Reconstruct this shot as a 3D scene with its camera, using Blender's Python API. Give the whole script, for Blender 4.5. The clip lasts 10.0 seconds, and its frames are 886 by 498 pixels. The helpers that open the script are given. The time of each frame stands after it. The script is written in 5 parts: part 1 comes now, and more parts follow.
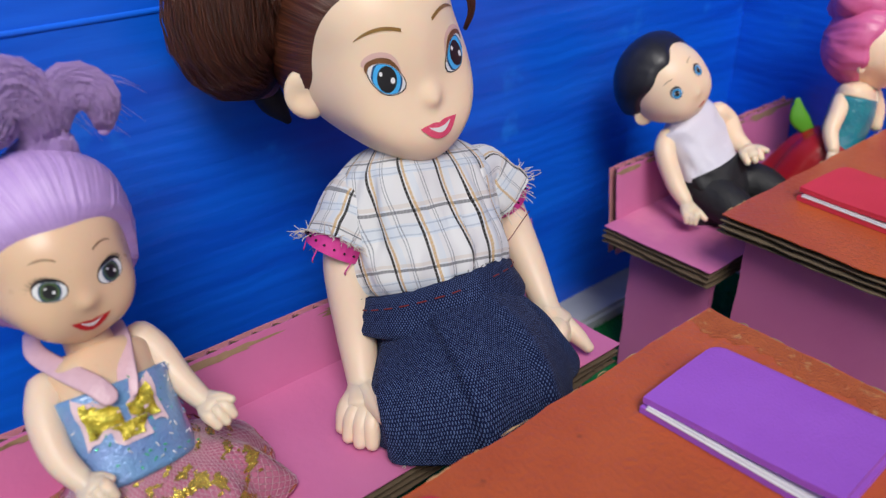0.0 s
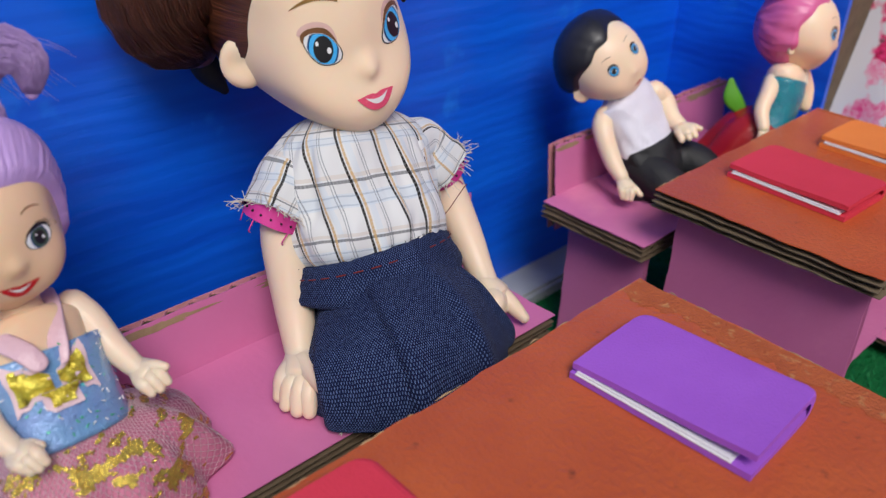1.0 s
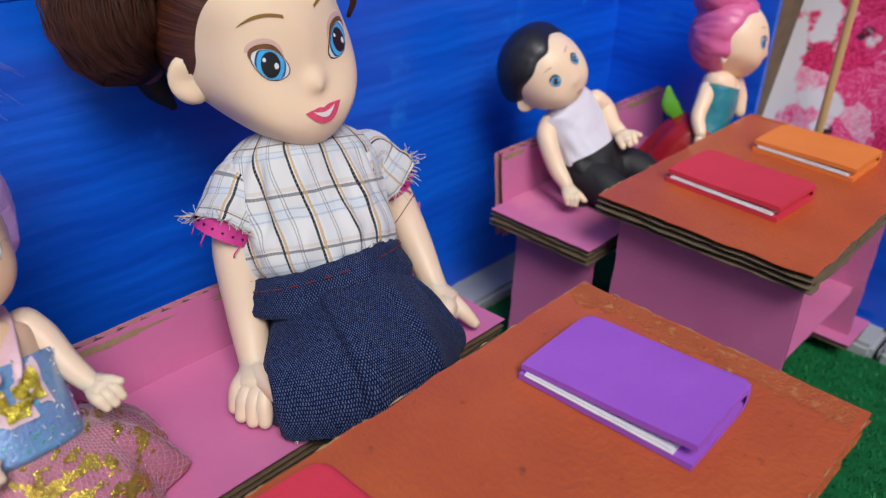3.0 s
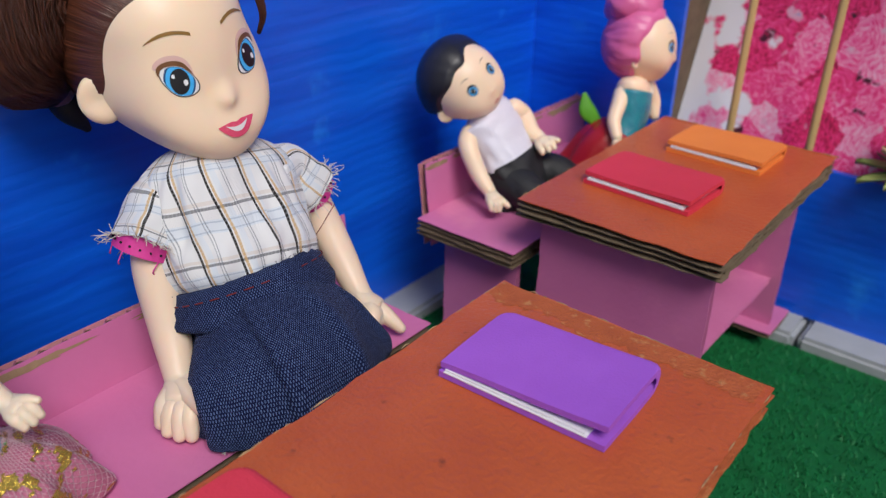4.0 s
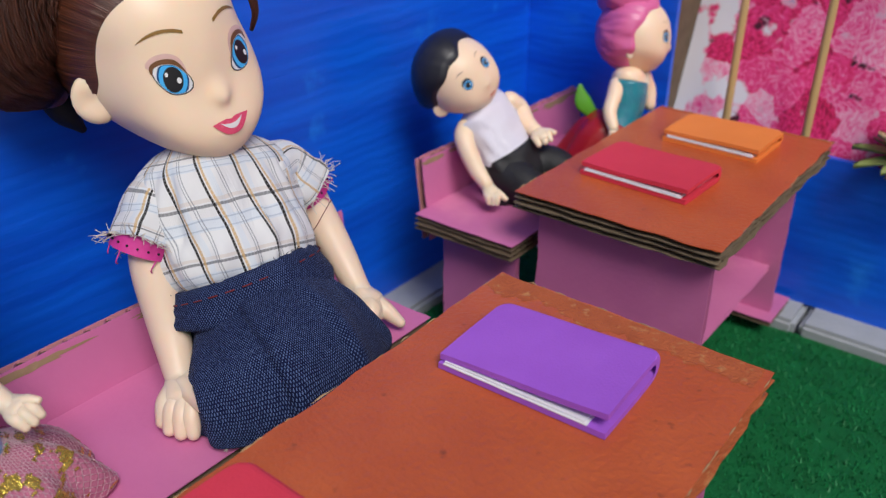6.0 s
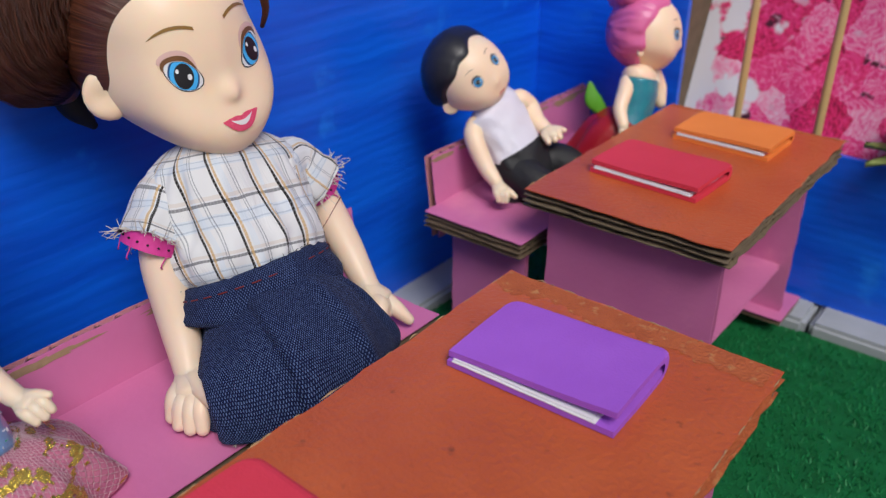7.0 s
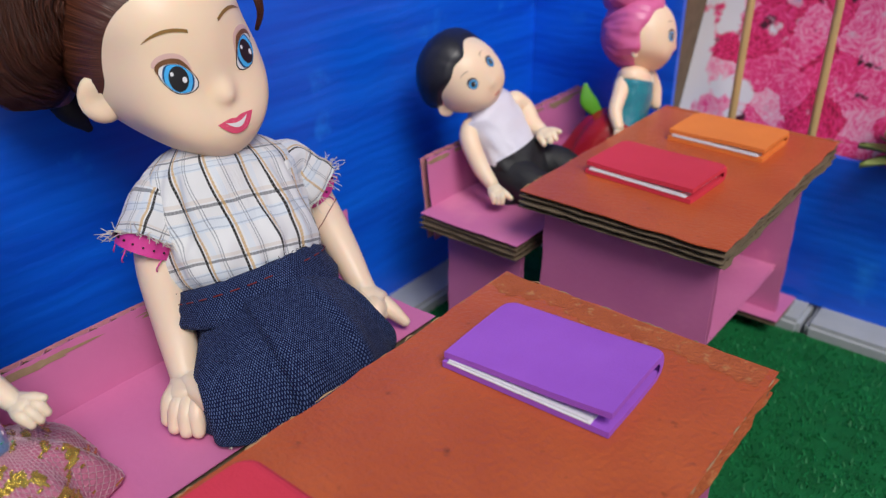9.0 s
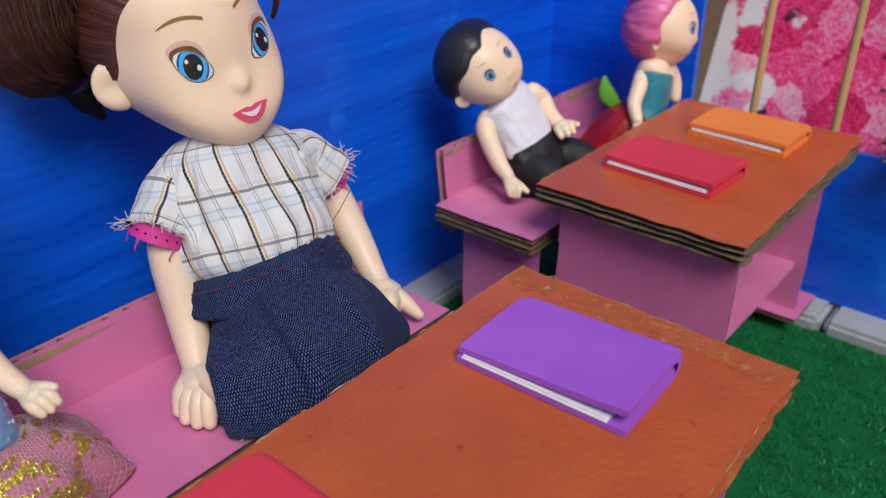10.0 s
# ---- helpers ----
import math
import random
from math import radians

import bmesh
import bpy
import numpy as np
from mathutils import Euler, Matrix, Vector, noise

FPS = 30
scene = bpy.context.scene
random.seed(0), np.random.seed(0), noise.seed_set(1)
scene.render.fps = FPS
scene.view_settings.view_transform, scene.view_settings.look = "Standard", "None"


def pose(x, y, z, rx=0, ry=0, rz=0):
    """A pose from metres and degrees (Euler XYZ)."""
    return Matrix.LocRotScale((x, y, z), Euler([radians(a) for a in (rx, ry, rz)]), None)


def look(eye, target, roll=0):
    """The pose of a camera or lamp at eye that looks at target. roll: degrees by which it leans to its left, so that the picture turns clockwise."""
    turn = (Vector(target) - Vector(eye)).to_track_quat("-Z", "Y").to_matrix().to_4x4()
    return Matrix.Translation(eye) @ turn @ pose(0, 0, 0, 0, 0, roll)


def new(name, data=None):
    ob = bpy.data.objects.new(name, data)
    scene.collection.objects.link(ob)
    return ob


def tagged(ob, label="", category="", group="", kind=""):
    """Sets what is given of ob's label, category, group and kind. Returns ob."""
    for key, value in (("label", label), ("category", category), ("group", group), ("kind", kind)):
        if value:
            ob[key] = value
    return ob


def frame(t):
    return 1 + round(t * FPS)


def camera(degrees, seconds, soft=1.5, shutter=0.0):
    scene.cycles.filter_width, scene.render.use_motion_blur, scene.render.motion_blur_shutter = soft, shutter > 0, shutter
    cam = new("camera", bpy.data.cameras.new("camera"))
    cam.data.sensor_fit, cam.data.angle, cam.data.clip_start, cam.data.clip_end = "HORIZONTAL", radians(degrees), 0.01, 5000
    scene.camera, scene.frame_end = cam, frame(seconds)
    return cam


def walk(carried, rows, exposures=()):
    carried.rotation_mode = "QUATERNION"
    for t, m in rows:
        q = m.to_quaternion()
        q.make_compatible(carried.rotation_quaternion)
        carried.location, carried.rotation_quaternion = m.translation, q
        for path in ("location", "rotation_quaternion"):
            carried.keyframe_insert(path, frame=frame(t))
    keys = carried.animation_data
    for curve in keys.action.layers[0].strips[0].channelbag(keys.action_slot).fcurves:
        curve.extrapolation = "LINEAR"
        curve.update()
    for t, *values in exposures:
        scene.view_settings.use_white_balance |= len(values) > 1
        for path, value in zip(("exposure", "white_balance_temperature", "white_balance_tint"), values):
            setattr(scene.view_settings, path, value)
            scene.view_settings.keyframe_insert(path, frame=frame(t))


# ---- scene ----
cam = camera(56.0, 10.0, soft=1.35)
PATH = [
    (0, (0.335, -0.031, 0.33), (-0.993, 1.102, -0.645), -0.1),
    (0.5, (0.34, -0.033, 0.334), (-0.946, 1.135, -0.656), 1.4),
    (1, (0.343, -0.031, 0.328), (-0.89, 1.178, -0.682), 2.0),
    (1.5, (0.341, -0.034, 0.33), (-0.851, 1.206, -0.69), 2.6),
    (2, (0.341, -0.035, 0.331), (-0.843, 1.215, -0.686), 2.7),
    (3.5, (0.358, -0.036, 0.332), (-0.769, 1.307, -0.63), 2.0),
    (4, (0.366, -0.035, 0.33), (-0.72, 1.357, -0.608), 1.3),
    (4.5, (0.367, -0.035, 0.329), (-0.71, 1.37, -0.601), 0.6),
    (5, (0.367, -0.035, 0.328), (-0.712, 1.365, -0.607), 0.3),
    (5.5, (0.368, -0.035, 0.328), (-0.715, 1.359, -0.612), 0.1),
    (7, (0.368, -0.035, 0.328), (-0.735, 1.339, -0.62), -0.1),
    (7.5, (0.367, -0.032, 0.326), (-0.751, 1.325, -0.628), -0.1),
    (8, (0.366, -0.033, 0.327), (-0.763, 1.31, -0.633), -0.1),
    (8.5, (0.368, -0.035, 0.327), (-0.722, 1.352, -0.614), -0.0),
    (9, (0.369, -0.035, 0.328), (-0.73, 1.345, -0.615), -0.2),
    (9.5, (0.368, -0.034, 0.328), (-0.74, 1.332, -0.624), -0.1),
    (10, (0.366, -0.032, 0.326), (-0.754, 1.32, -0.633), -0.0),
]
walk(cam, [(t, look(e, a, r)) for t, e, a, r in PATH])
cam.data.dof.use_dof, cam.data.dof.focus_distance, cam.data.dof.aperture_fstop = True, 0.340, 11.0

# ---- light ----
world = bpy.data.worlds.new("sky")
scene.world = world
world.use_nodes = True
_n = world.node_tree.nodes
_sky = _n.new("ShaderNodeTexSky")
_sky.sky_type, _sky.sun_disc = 'NISHITA', False
SUN_EL, SUN_ROT = radians(51), radians(122)
_sky.sun_elevation, _sky.sun_rotation = SUN_EL, SUN_ROT
_sky.dust_density = 3.0
_n["Background"].inputs["Strength"].default_value = 0.062
world.node_tree.links.new(_sky.outputs[0], _n["Background"].inputs[0])
sun = new("sun", bpy.data.lights.new("sun", "SUN"))
sun.data.energy, sun.data.angle, sun.data.color = 2.3, radians(26), (1.0, 0.98, 0.95)
sun.matrix_world = look((0.95, -0.30, 1.25), (0.15, 0.2, 0.1))


# ---- materials ----
def mat(name, col, rough=0.5, col2=None, scale=30.0, amount=0.5, bump=0.0, bscale=400.0, spec=0.5,
        sss=0.0, metal=0.0, coat=0.0, sheen=0.0, stretch=(1, 1, 1), detail=4.0, alpha=1.0, wave=0.0, stain_or_glint=None):
    """A painted or natural surface: two colours mixed by noise, fine grain in roughness and relief."""
    m = bpy.data.materials.new(name)
    m.use_nodes = True
    nt = m.node_tree
    N, L = nt.nodes, nt.links
    b = N["Principled BSDF"]
    b.inputs["Roughness"].default_value = rough
    b.inputs["Specular IOR Level"].default_value = spec
    b.inputs["Metallic"].default_value = metal
    b.inputs["Coat Weight"].default_value = coat
    b.inputs["Sheen Weight"].default_value = sheen
    b.inputs["Alpha"].default_value = alpha
    if sss:
        b.inputs["Subsurface Weight"].default_value = sss
        b.inputs["Subsurface Radius"].default_value = (1.0, 0.45, 0.25)
        b.inputs["Subsurface Scale"].default_value = 0.003
    tc = N.new("ShaderNodeTexCoord")
    mp = N.new("ShaderNodeMapping")
    mp.inputs["Scale"].default_value = stretch
    L.new(tc.outputs["Object"], mp.inputs["Vector"])
    n1 = N.new("ShaderNodeTexNoise")
    n1.inputs["Scale"].default_value, n1.inputs["Detail"].default_value = scale, detail
    L.new(mp.outputs[0], n1.inputs["Vector"])
    ramp = N.new("ShaderNodeMapRange")
    ramp.inputs["From Min"].default_value, ramp.inputs["From Max"].default_value = 0.5 - 0.5 * amount, 0.5 + 0.5 * amount
    L.new(n1.outputs["Fac"], ramp.inputs["Value"])
    mix = N.new("ShaderNodeMix")
    mix.data_type = 'RGBA'
    mix.inputs["A"].default_value = (*col, 1)
    mix.inputs["B"].default_value = (*(col2 or [c * 0.8 for c in col]), 1)
    L.new(ramp.outputs[0], mix.inputs["Factor"])
    L.new(mix.outputs["Result"], b.inputs["Base Color"])
    n2 = N.new("ShaderNodeTexNoise")
    n2.inputs["Scale"].default_value, n2.inputs["Detail"].default_value = bscale, 5
    L.new(mp.outputs[0], n2.inputs["Vector"])
    rr = N.new("ShaderNodeMapRange")
    rr.inputs["To Min"].default_value, rr.inputs["To Max"].default_value = max(rough - 0.1, 0.03), min(rough + 0.12, 1)
    L.new(n2.outputs["Fac"], rr.inputs["Value"])
    L.new(rr.outputs[0], b.inputs["Roughness"])
    if bump:
        bp = N.new("ShaderNodeBump")
        bp.inputs["Strength"].default_value, bp.inputs["Distance"].default_value = bump, 0.001
        L.new(n2.outputs["Fac"], bp.inputs["Height"])
        L.new(bp.outputs[0], b.inputs["Normal"])
    if wave:
        # long ridges of the corrugated board under the paint
        wv = N.new("ShaderNodeTexWave")
        wv.bands_direction = 'Z'
        wv.inputs["Scale"].default_value, wv.inputs["Distortion"].default_value = wave, 5.0
        wv.inputs["Detail"].default_value, wv.inputs["Detail Scale"].default_value = 2, 0.6
        L.new(tc.outputs["Object"], wv.inputs["Vector"])
        b2 = N.new("ShaderNodeBump")
        b2.inputs["Strength"].default_value, b2.inputs["Distance"].default_value = 0.13, 0.0008
        L.new(wv.outputs["Fac"], b2.inputs["Height"])
        if bump:
            L.new(bp.outputs[0], b2.inputs["Normal"])
        L.new(b2.outputs[0], b.inputs["Normal"])
    if stain_or_glint:
        # scattered stains, rubbed spots or painted glints: colour, scale, threshold
        c, sc, th = stain_or_glint
        n3 = N.new("ShaderNodeTexNoise")
        n3.inputs["Scale"].default_value, n3.inputs["Detail"].default_value = sc, 6
        L.new(tc.outputs["Object"], n3.inputs["Vector"])
        k = N.new("ShaderNodeMapRange")
        k.inputs["From Min"].default_value, k.inputs["From Max"].default_value = th, th + 0.1
        L.new(n3.outputs["Fac"], k.inputs["Value"])
        m2 = N.new("ShaderNodeMix")
        m2.data_type = 'RGBA'
        L.new(k.outputs[0], m2.inputs["Factor"])
        L.new(mix.outputs["Result"], m2.inputs["A"])
        m2.inputs["B"].default_value = (*c, 1)
        L.new(m2.outputs["Result"], b.inputs["Base Color"])
    return m


# the wall's paler blue spots are highlights put into its colour
M_BLUE = mat("blue_paint", (0.004, 0.155, 0.92), 0.34, (0.002, 0.070, 0.60), 24, 0.5, 0.14, 220, stretch=(0.6, 0.2, 2.6), wave=46, stain_or_glint=((0.015, 0.22, 0.90), 22, 0.63))
M_PINK = mat("pink_paint", (0.67, 0.20, 0.41), 0.45, (0.56, 0.145, 0.335), 26, 0.8, 0.25, 300, stain_or_glint=((0.72, 0.24, 0.42), 18, 0.60))
M_PINK_EDGE = mat("pink_edge_paint", (0.70, 0.22, 0.36), 0.7, (0.42, 0.22, 0.16), 90, 0.8, 0.3, 400)
M_TAN = mat("rubbed_cardboard", (0.40, 0.28, 0.16), 0.85, (0.28, 0.17, 0.10), 200, 0.8, 0.4, 500)
M_ORANGE = mat("orange_leatherette", (0.60, 0.132, 0.036), 0.34, (0.42, 0.072, 0.022), 26, 0.7, 0.7, 420, coat=0.08, stain_or_glint=((0.24, 0.050, 0.018), 150, 0.655))
M_CARD = mat("raw_cardboard", (0.21, 0.155, 0.095), 0.85, (0.10, 0.072, 0.045), 90, 0.8, 0.4, 500)
M_CARD_DARK = mat("dark_cardboard", (0.16, 0.11, 0.07), 0.9, (0.10, 0.07, 0.04), 60, 0.8, 0.4, 500)
M_PURPLE = mat("purple_foam", (0.40, 0.125, 0.68), 0.6, (0.35, 0.10, 0.60), 40, 0.6, 0.3, 900, spec=0.3)
M_RED = mat("red_foam", (0.72, 0.05, 0.09), 0.6, (0.64, 0.04, 0.07), 40, 0.6, 0.3, 900, spec=0.3)
M_ORFOAM = mat("orange_foam", (0.88, 0.27, 0.06), 0.6, (0.80, 0.23, 0.05), 40, 0.6, 0.3, 900, spec=0.3)
M_PAPER = mat("white_paper", (0.82, 0.82, 0.84), 0.7, (0.75, 0.75, 0.78), 60, 0.6)
M_GRASS = mat("green_turf", (0.006, 0.16, 0.045), 0.75, (0.003, 0.07, 0.018), 60, 0.8, 0.8, 900, spec=0.2)
M_BLADE = mat("green_turf_blade", (0.011, 0.25, 0.075), 0.55, (0.005, 0.11, 0.03), 40, 0.7, spec=0.3)
M_CONC = mat("grey_concrete", (0.42, 0.44, 0.47), 0.75, (0.30, 0.32, 0.34), 40, 0.8, 0.5, 500)
M_FUZZ = mat("worn_tan_paper", (0.52, 0.125, 0.036), 0.8, (0.36, 0.075, 0.022), 110, 0.9, 0.9, 700, stain_or_glint=((0.52, 0.22, 0.08), 180, 0.58))
M_CHIP = mat("pale_torn_paper", (0.50, 0.36, 0.20), 0.9, (0.36, 0.18, 0.08), 300, 0.8)
M_WOOD = mat("bamboo", (0.62, 0.45, 0.20), 0.5, (0.50, 0.34, 0.14), 60, 0.8, 0.2, 600, stretch=(1, 1, 0.1))


# ---- building helpers ----
def mesh_from(bm, name):
    me = bpy.data.meshes.new(name)
    bm.normal_update()
    bm.to_mesh(me)
    bm.free()
    return me


def part(name, bm, material, parent=None, label=""):
    """Links a bmesh as one mesh object, under a thing or a part where one is given."""
    ob = new(name, mesh_from(bm, name))
    for m in (material if isinstance(material, (list, tuple)) else [material]):
        ob.data.materials.append(m)
    if parent:
        ob.parent = parent
    if label:
        ob["label"] = label
    return ob


def empty(name, m=None):
    e = new(name)
    e.empty_display_size = 0.01
    if m is not None:
        e.matrix_basis = m
    return e


def box(bm, x0, x1, y0, y1, z0, z1, bevel=0.0, mi=0):
    r = bmesh.ops.create_cube(bm, size=1)
    vs = r["verts"]
    bmesh.ops.scale(bm, vec=(x1 - x0, y1 - y0, z1 - z0), verts=vs)
    bmesh.ops.translate(bm, vec=((x0 + x1) / 2, (y0 + y1) / 2, (z0 + z1) / 2), verts=vs)
    fs = set(f for v in vs for f in v.link_faces)
    for f in fs:
        f.material_index = mi
    if bevel:
        es = list(set(e for v in vs for e in v.link_edges))
        bmesh.ops.bevel(bm, geom=es, offset=bevel, segments=2, affect='EDGES', clamp_overlap=True)
    return vs


def bm_box(*a, **k):
    bm = bmesh.new()
    box(bm, *a, **k)
    return bm


def sheet(bm, x0, x1, y0, y1, z0, z1, n=24, wob=0.0006, seed=0, mi=0):
    """A thin slab whose four edges wander a little, as hand-cut card does."""
    def rim(s):
        pts = []
        for i in range(n):
            pts.append((x0 + (x1 - x0) * i / n, y0, 0))
        for i in range(n):
            pts.append((x1, y0 + (y1 - y0) * i / n, 0))
        for i in range(n):
            pts.append((x1 - (x1 - x0) * i / n, y1, 0))
        for i in range(n):
            pts.append((x0, y1 - (y1 - y0) * i / n, 0))
        out = []
        for p in pts:
            q = noise.noise_vector(Vector((p[0] * 70 + seed * 7.3, p[1] * 70, seed * 3.1))) * wob
            q += noise.noise_vector(Vector((p[0] * 400 + seed * 7.3, p[1] * 400, seed))) * wob * 0.5
            out.append((p[0] + q.x, p[1] + q.y))
        return out
    r = rim(seed)
    lo = [bm.verts.new((x, y, z0)) for x, y in r]
    hi = [bm.verts.new((x, y, z1)) for x, y in r]
    fs = [bm.faces.new(hi), bm.faces.new(lo[::-1])]
    for i in range(len(r)):
        j = (i + 1) % len(r)
        fs.append(bm.faces.new((lo[i], lo[j], hi[j], hi[i])))
    for f in fs:
        f.material_index = mi


def fluting(bm, x0, x1, y0, y1, z0, z1, pitch=0.0062, along="y", mi=0, seed=0, th=0.00025):
    """The waved inner paper of corrugated board; its ridges run along the given axis."""
    a0, a1 = (x0, x1) if along == "y" else (y0, y1)
    n = max(int((a1 - a0) / pitch * 8), 8)
    prev = None
    for i in range(n + 1):
        a = a0 + (a1 - a0) * i / n
        ph = a / pitch * 2 * math.pi + 0.5 * noise.noise(Vector((a * 60, seed, 0)))
        z = (z0 + z1) / 2 + (z1 - z0 - th) / 2 * math.sin(ph)
        row = []
        for dz in (-th / 2, th / 2):
            for b in ((y0, y1) if along == "y" else (x0, x1)):
                row.append(bm.verts.new((a, b, z + dz) if along == "y" else (b, a, z + dz)))
        if prev:
            for q in ((0, 1, 1, 0), (2, 3, 3, 2)):
                f = bm.faces.new((prev[q[0]], prev[q[1]], row[q[2]], row[q[3]]))
                f.material_index = mi
            for q in ((0, 2), (1, 3)):
                f = bm.faces.new((prev[q[0]], prev[q[1]], row[q[1]], row[q[0]]))
                f.material_index = mi
        prev = row


def board(parent, name, x0, x1, y0, y1, ztop, layers=1, t=0.0032, along="y", m=None, face=M_PINK, edge=M_CARD, seed=0, label="", wob=0.0007, under=None, flute=0.00025, pitch=0.0062):
    """Corrugated board of some glued layers, lying flat: a face sheet on top, then liners and fluting. m turns it into place."""
    obs = []
    bm = bmesh.new()
    sheet(bm, x0, x1, y0, y1, ztop - 0.0005, ztop, wob=wob, seed=seed)
    obs.append(part(name, bm, face, parent, label))
    z = ztop - 0.0005
    for k in range(layers):
        core = bmesh.new()
        # fluting takes the darker cardboard: shade of the hollows put into colour
        fluting(core, x0 + 0.0012, x1 - 0.0012, y0 + 0.0012, y1 - 0.0012, z - t + 0.0005, z, along=along, seed=seed + k, th=flute, pitch=pitch, mi=1)
        dx, dy = 0.0004 * (k % 2), 0.0005 * ((k + 1) % 2)
        if not (k == layers - 1 and under):
            sheet(core, x0 + dx, x1 - dx, y0 + dy, y1 - dy, z - t, z - t + 0.0005, wob=wob * 1.3, seed=seed + 11 + k)
            z -= t
        part("cardboard_layer", core, [edge, M_CARD_DARK], obs[0], "raw brown corrugated cardboard layer")
    if under:
        bm = bmesh.new()
        sheet(bm, x0, x1, y0, y1, z - t, z - t + 0.0005, wob=wob, seed=seed + 5)
        part("back_face", bm, under, obs[0])
    if m is not None:
        obs[0].matrix_basis = m
    return obs[0]


# ---- setting ----
WALL_X, WALL_Y = 0.012, 0.530
bm = bmesh.new()
bmesh.ops.create_grid(bm, x_segments=2, y_segments=2, size=40)
bmesh.ops.translate(bm, vec=(0, 0, -0.012), verts=bm.verts)
tagged(part("ground", bm, M_CONC), "plain grey concrete ground under the toy classroom", "ground", kind="structure")
tagged(part("floor", bm_box(0.034, 0.9, -0.9, 0.503, -0.008, 0.0, bevel=0.001), M_GRASS),
       "short green artificial turf mat under the benches and desks", "turf mat", kind="structure")
bm = bm_box(WALL_X - 0.006, 0.040, -0.9, 0.545, -0.0115, 0.010, bevel=0.003)
tagged(part("kerb_1", bm, M_CONC), "grey concrete edging strip at the foot of the blue wall", "kerb", kind="structure")
bm = bm_box(0.044, 0.26, 0.500, 0.545, -0.0115, 0.009, bevel=0.003)
box(bm, 0.263, 0.335, 0.501, 0.545, -0.0115, 0.009, bevel=0.003)
box(bm, 0.338, 0.9, 0.502, 0.545, -0.0115, 0.009, bevel=0.003)
tagged(part("kerb_2", bm, M_CONC), "grey concrete edging strip below the window wall", "kerb", kind="structure")
wall_w = tagged(part("wall_west", bm_box(WALL_X - 0.005, WALL_X, -0.9, 0.536, 0.010, 0.253), M_BLUE),
                "blue painted cardboard wall with faint corrugation, creased near its top", "wall", kind="structure")
upper = part("folded_strip", bm_box(-0.005, 0.0, -0.9, 0.536, 0.0, 0.17), M_BLUE, wall_w)
upper.matrix_basis = Matrix.Translation((WALL_X, 0, 0.2532)) @ Euler((0, radians(-9), 0)).to_matrix().to_4x4()
bm = bmesh.new()
bmesh.ops.create_cone(bm, cap_ends=True, segments=12, radius1=0.0014, radius2=0.0014, depth=1.43, matrix=Matrix.Translation((WALL_X - 0.0006, -0.182, 0.2530)) @ Euler((radians(90), 0, 0)).to_matrix().to_4x4())
part("crease", bm, M_BLUE, wall_w)
WX0, WX1, WZ0 = 0.133, 0.46, 0.1205
wall_n = tagged(part("wall_north", bm_box(WALL_X - 0.03, WX0, WALL_Y, WALL_Y + 0.005, 0.009, 0.42), M_BLUE),
                "blue painted cardboard wall with a large window opening", "wall", kind="structure")
part("sill_panel", bm_box(WX0, WX1, WALL_Y, WALL_Y + 0.005, 0.009, WZ0), M_BLUE, wall_n)
part("side_panel", bm_box(WX1, 0.9, WALL_Y, WALL_Y + 0.005, 0.009, 0.42), M_BLUE, wall_n)
part("top_panel", bm_box(WX0, WX1, WALL_Y, WALL_Y + 0.005, 0.34, 0.42), M_BLUE, wall_n)
win = tagged(empty("window_1"), "open cardboard window with two upright bamboo bars", "window", kind="structure")
part("jamb", bm_box(WX0 - 0.005, WX0, WALL_Y + 0.005, WALL_Y + 0.045, 0.10, 0.42), M_CARD, win, "raw grey-brown cardboard window jamb")
for bx in (0.180, 0.2345, 0.29, 0.345, 0.40):
    bm = bmesh.new()
    bmesh.ops.create_cone(bm, cap_ends=True, segments=14, radius1=0.0027, radius2=0.0026, depth=0.225,
                          matrix=Matrix.Translation((bx, WALL_Y + 0.0005 - 0.003, WZ0 + 0.1125 - 0.004)))
    part("bar", bm, M_WOOD, win, "thin round bamboo stick")


# ---- doll building ----
def smooth(a, b, t):
    t = min(max((t - a) / (b - a), 0.0), 1.0)
    return t * t * (3 - 2 * t)


def spline(pts, n):
    """n points on a smooth curve through pts (tuples of any length)."""
    P = [np.array(p, float) for p in pts]
    P = [2 * P[0] - P[1]] + P + [2 * P[-1] - P[-2]]
    out = []
    for i in range(n):
        t = i / (n - 1) * (len(P) - 3)
        k = min(int(t), len(P) - 4)
        u = t - k
        a, b, c, d = P[k:k + 4]
        out.append(0.5 * (2 * b + (c - a) * u + (2 * a - 5 * b + 4 * c - d) * u * u + (3 * b - a - 3 * c + d) * u ** 3))
    return out


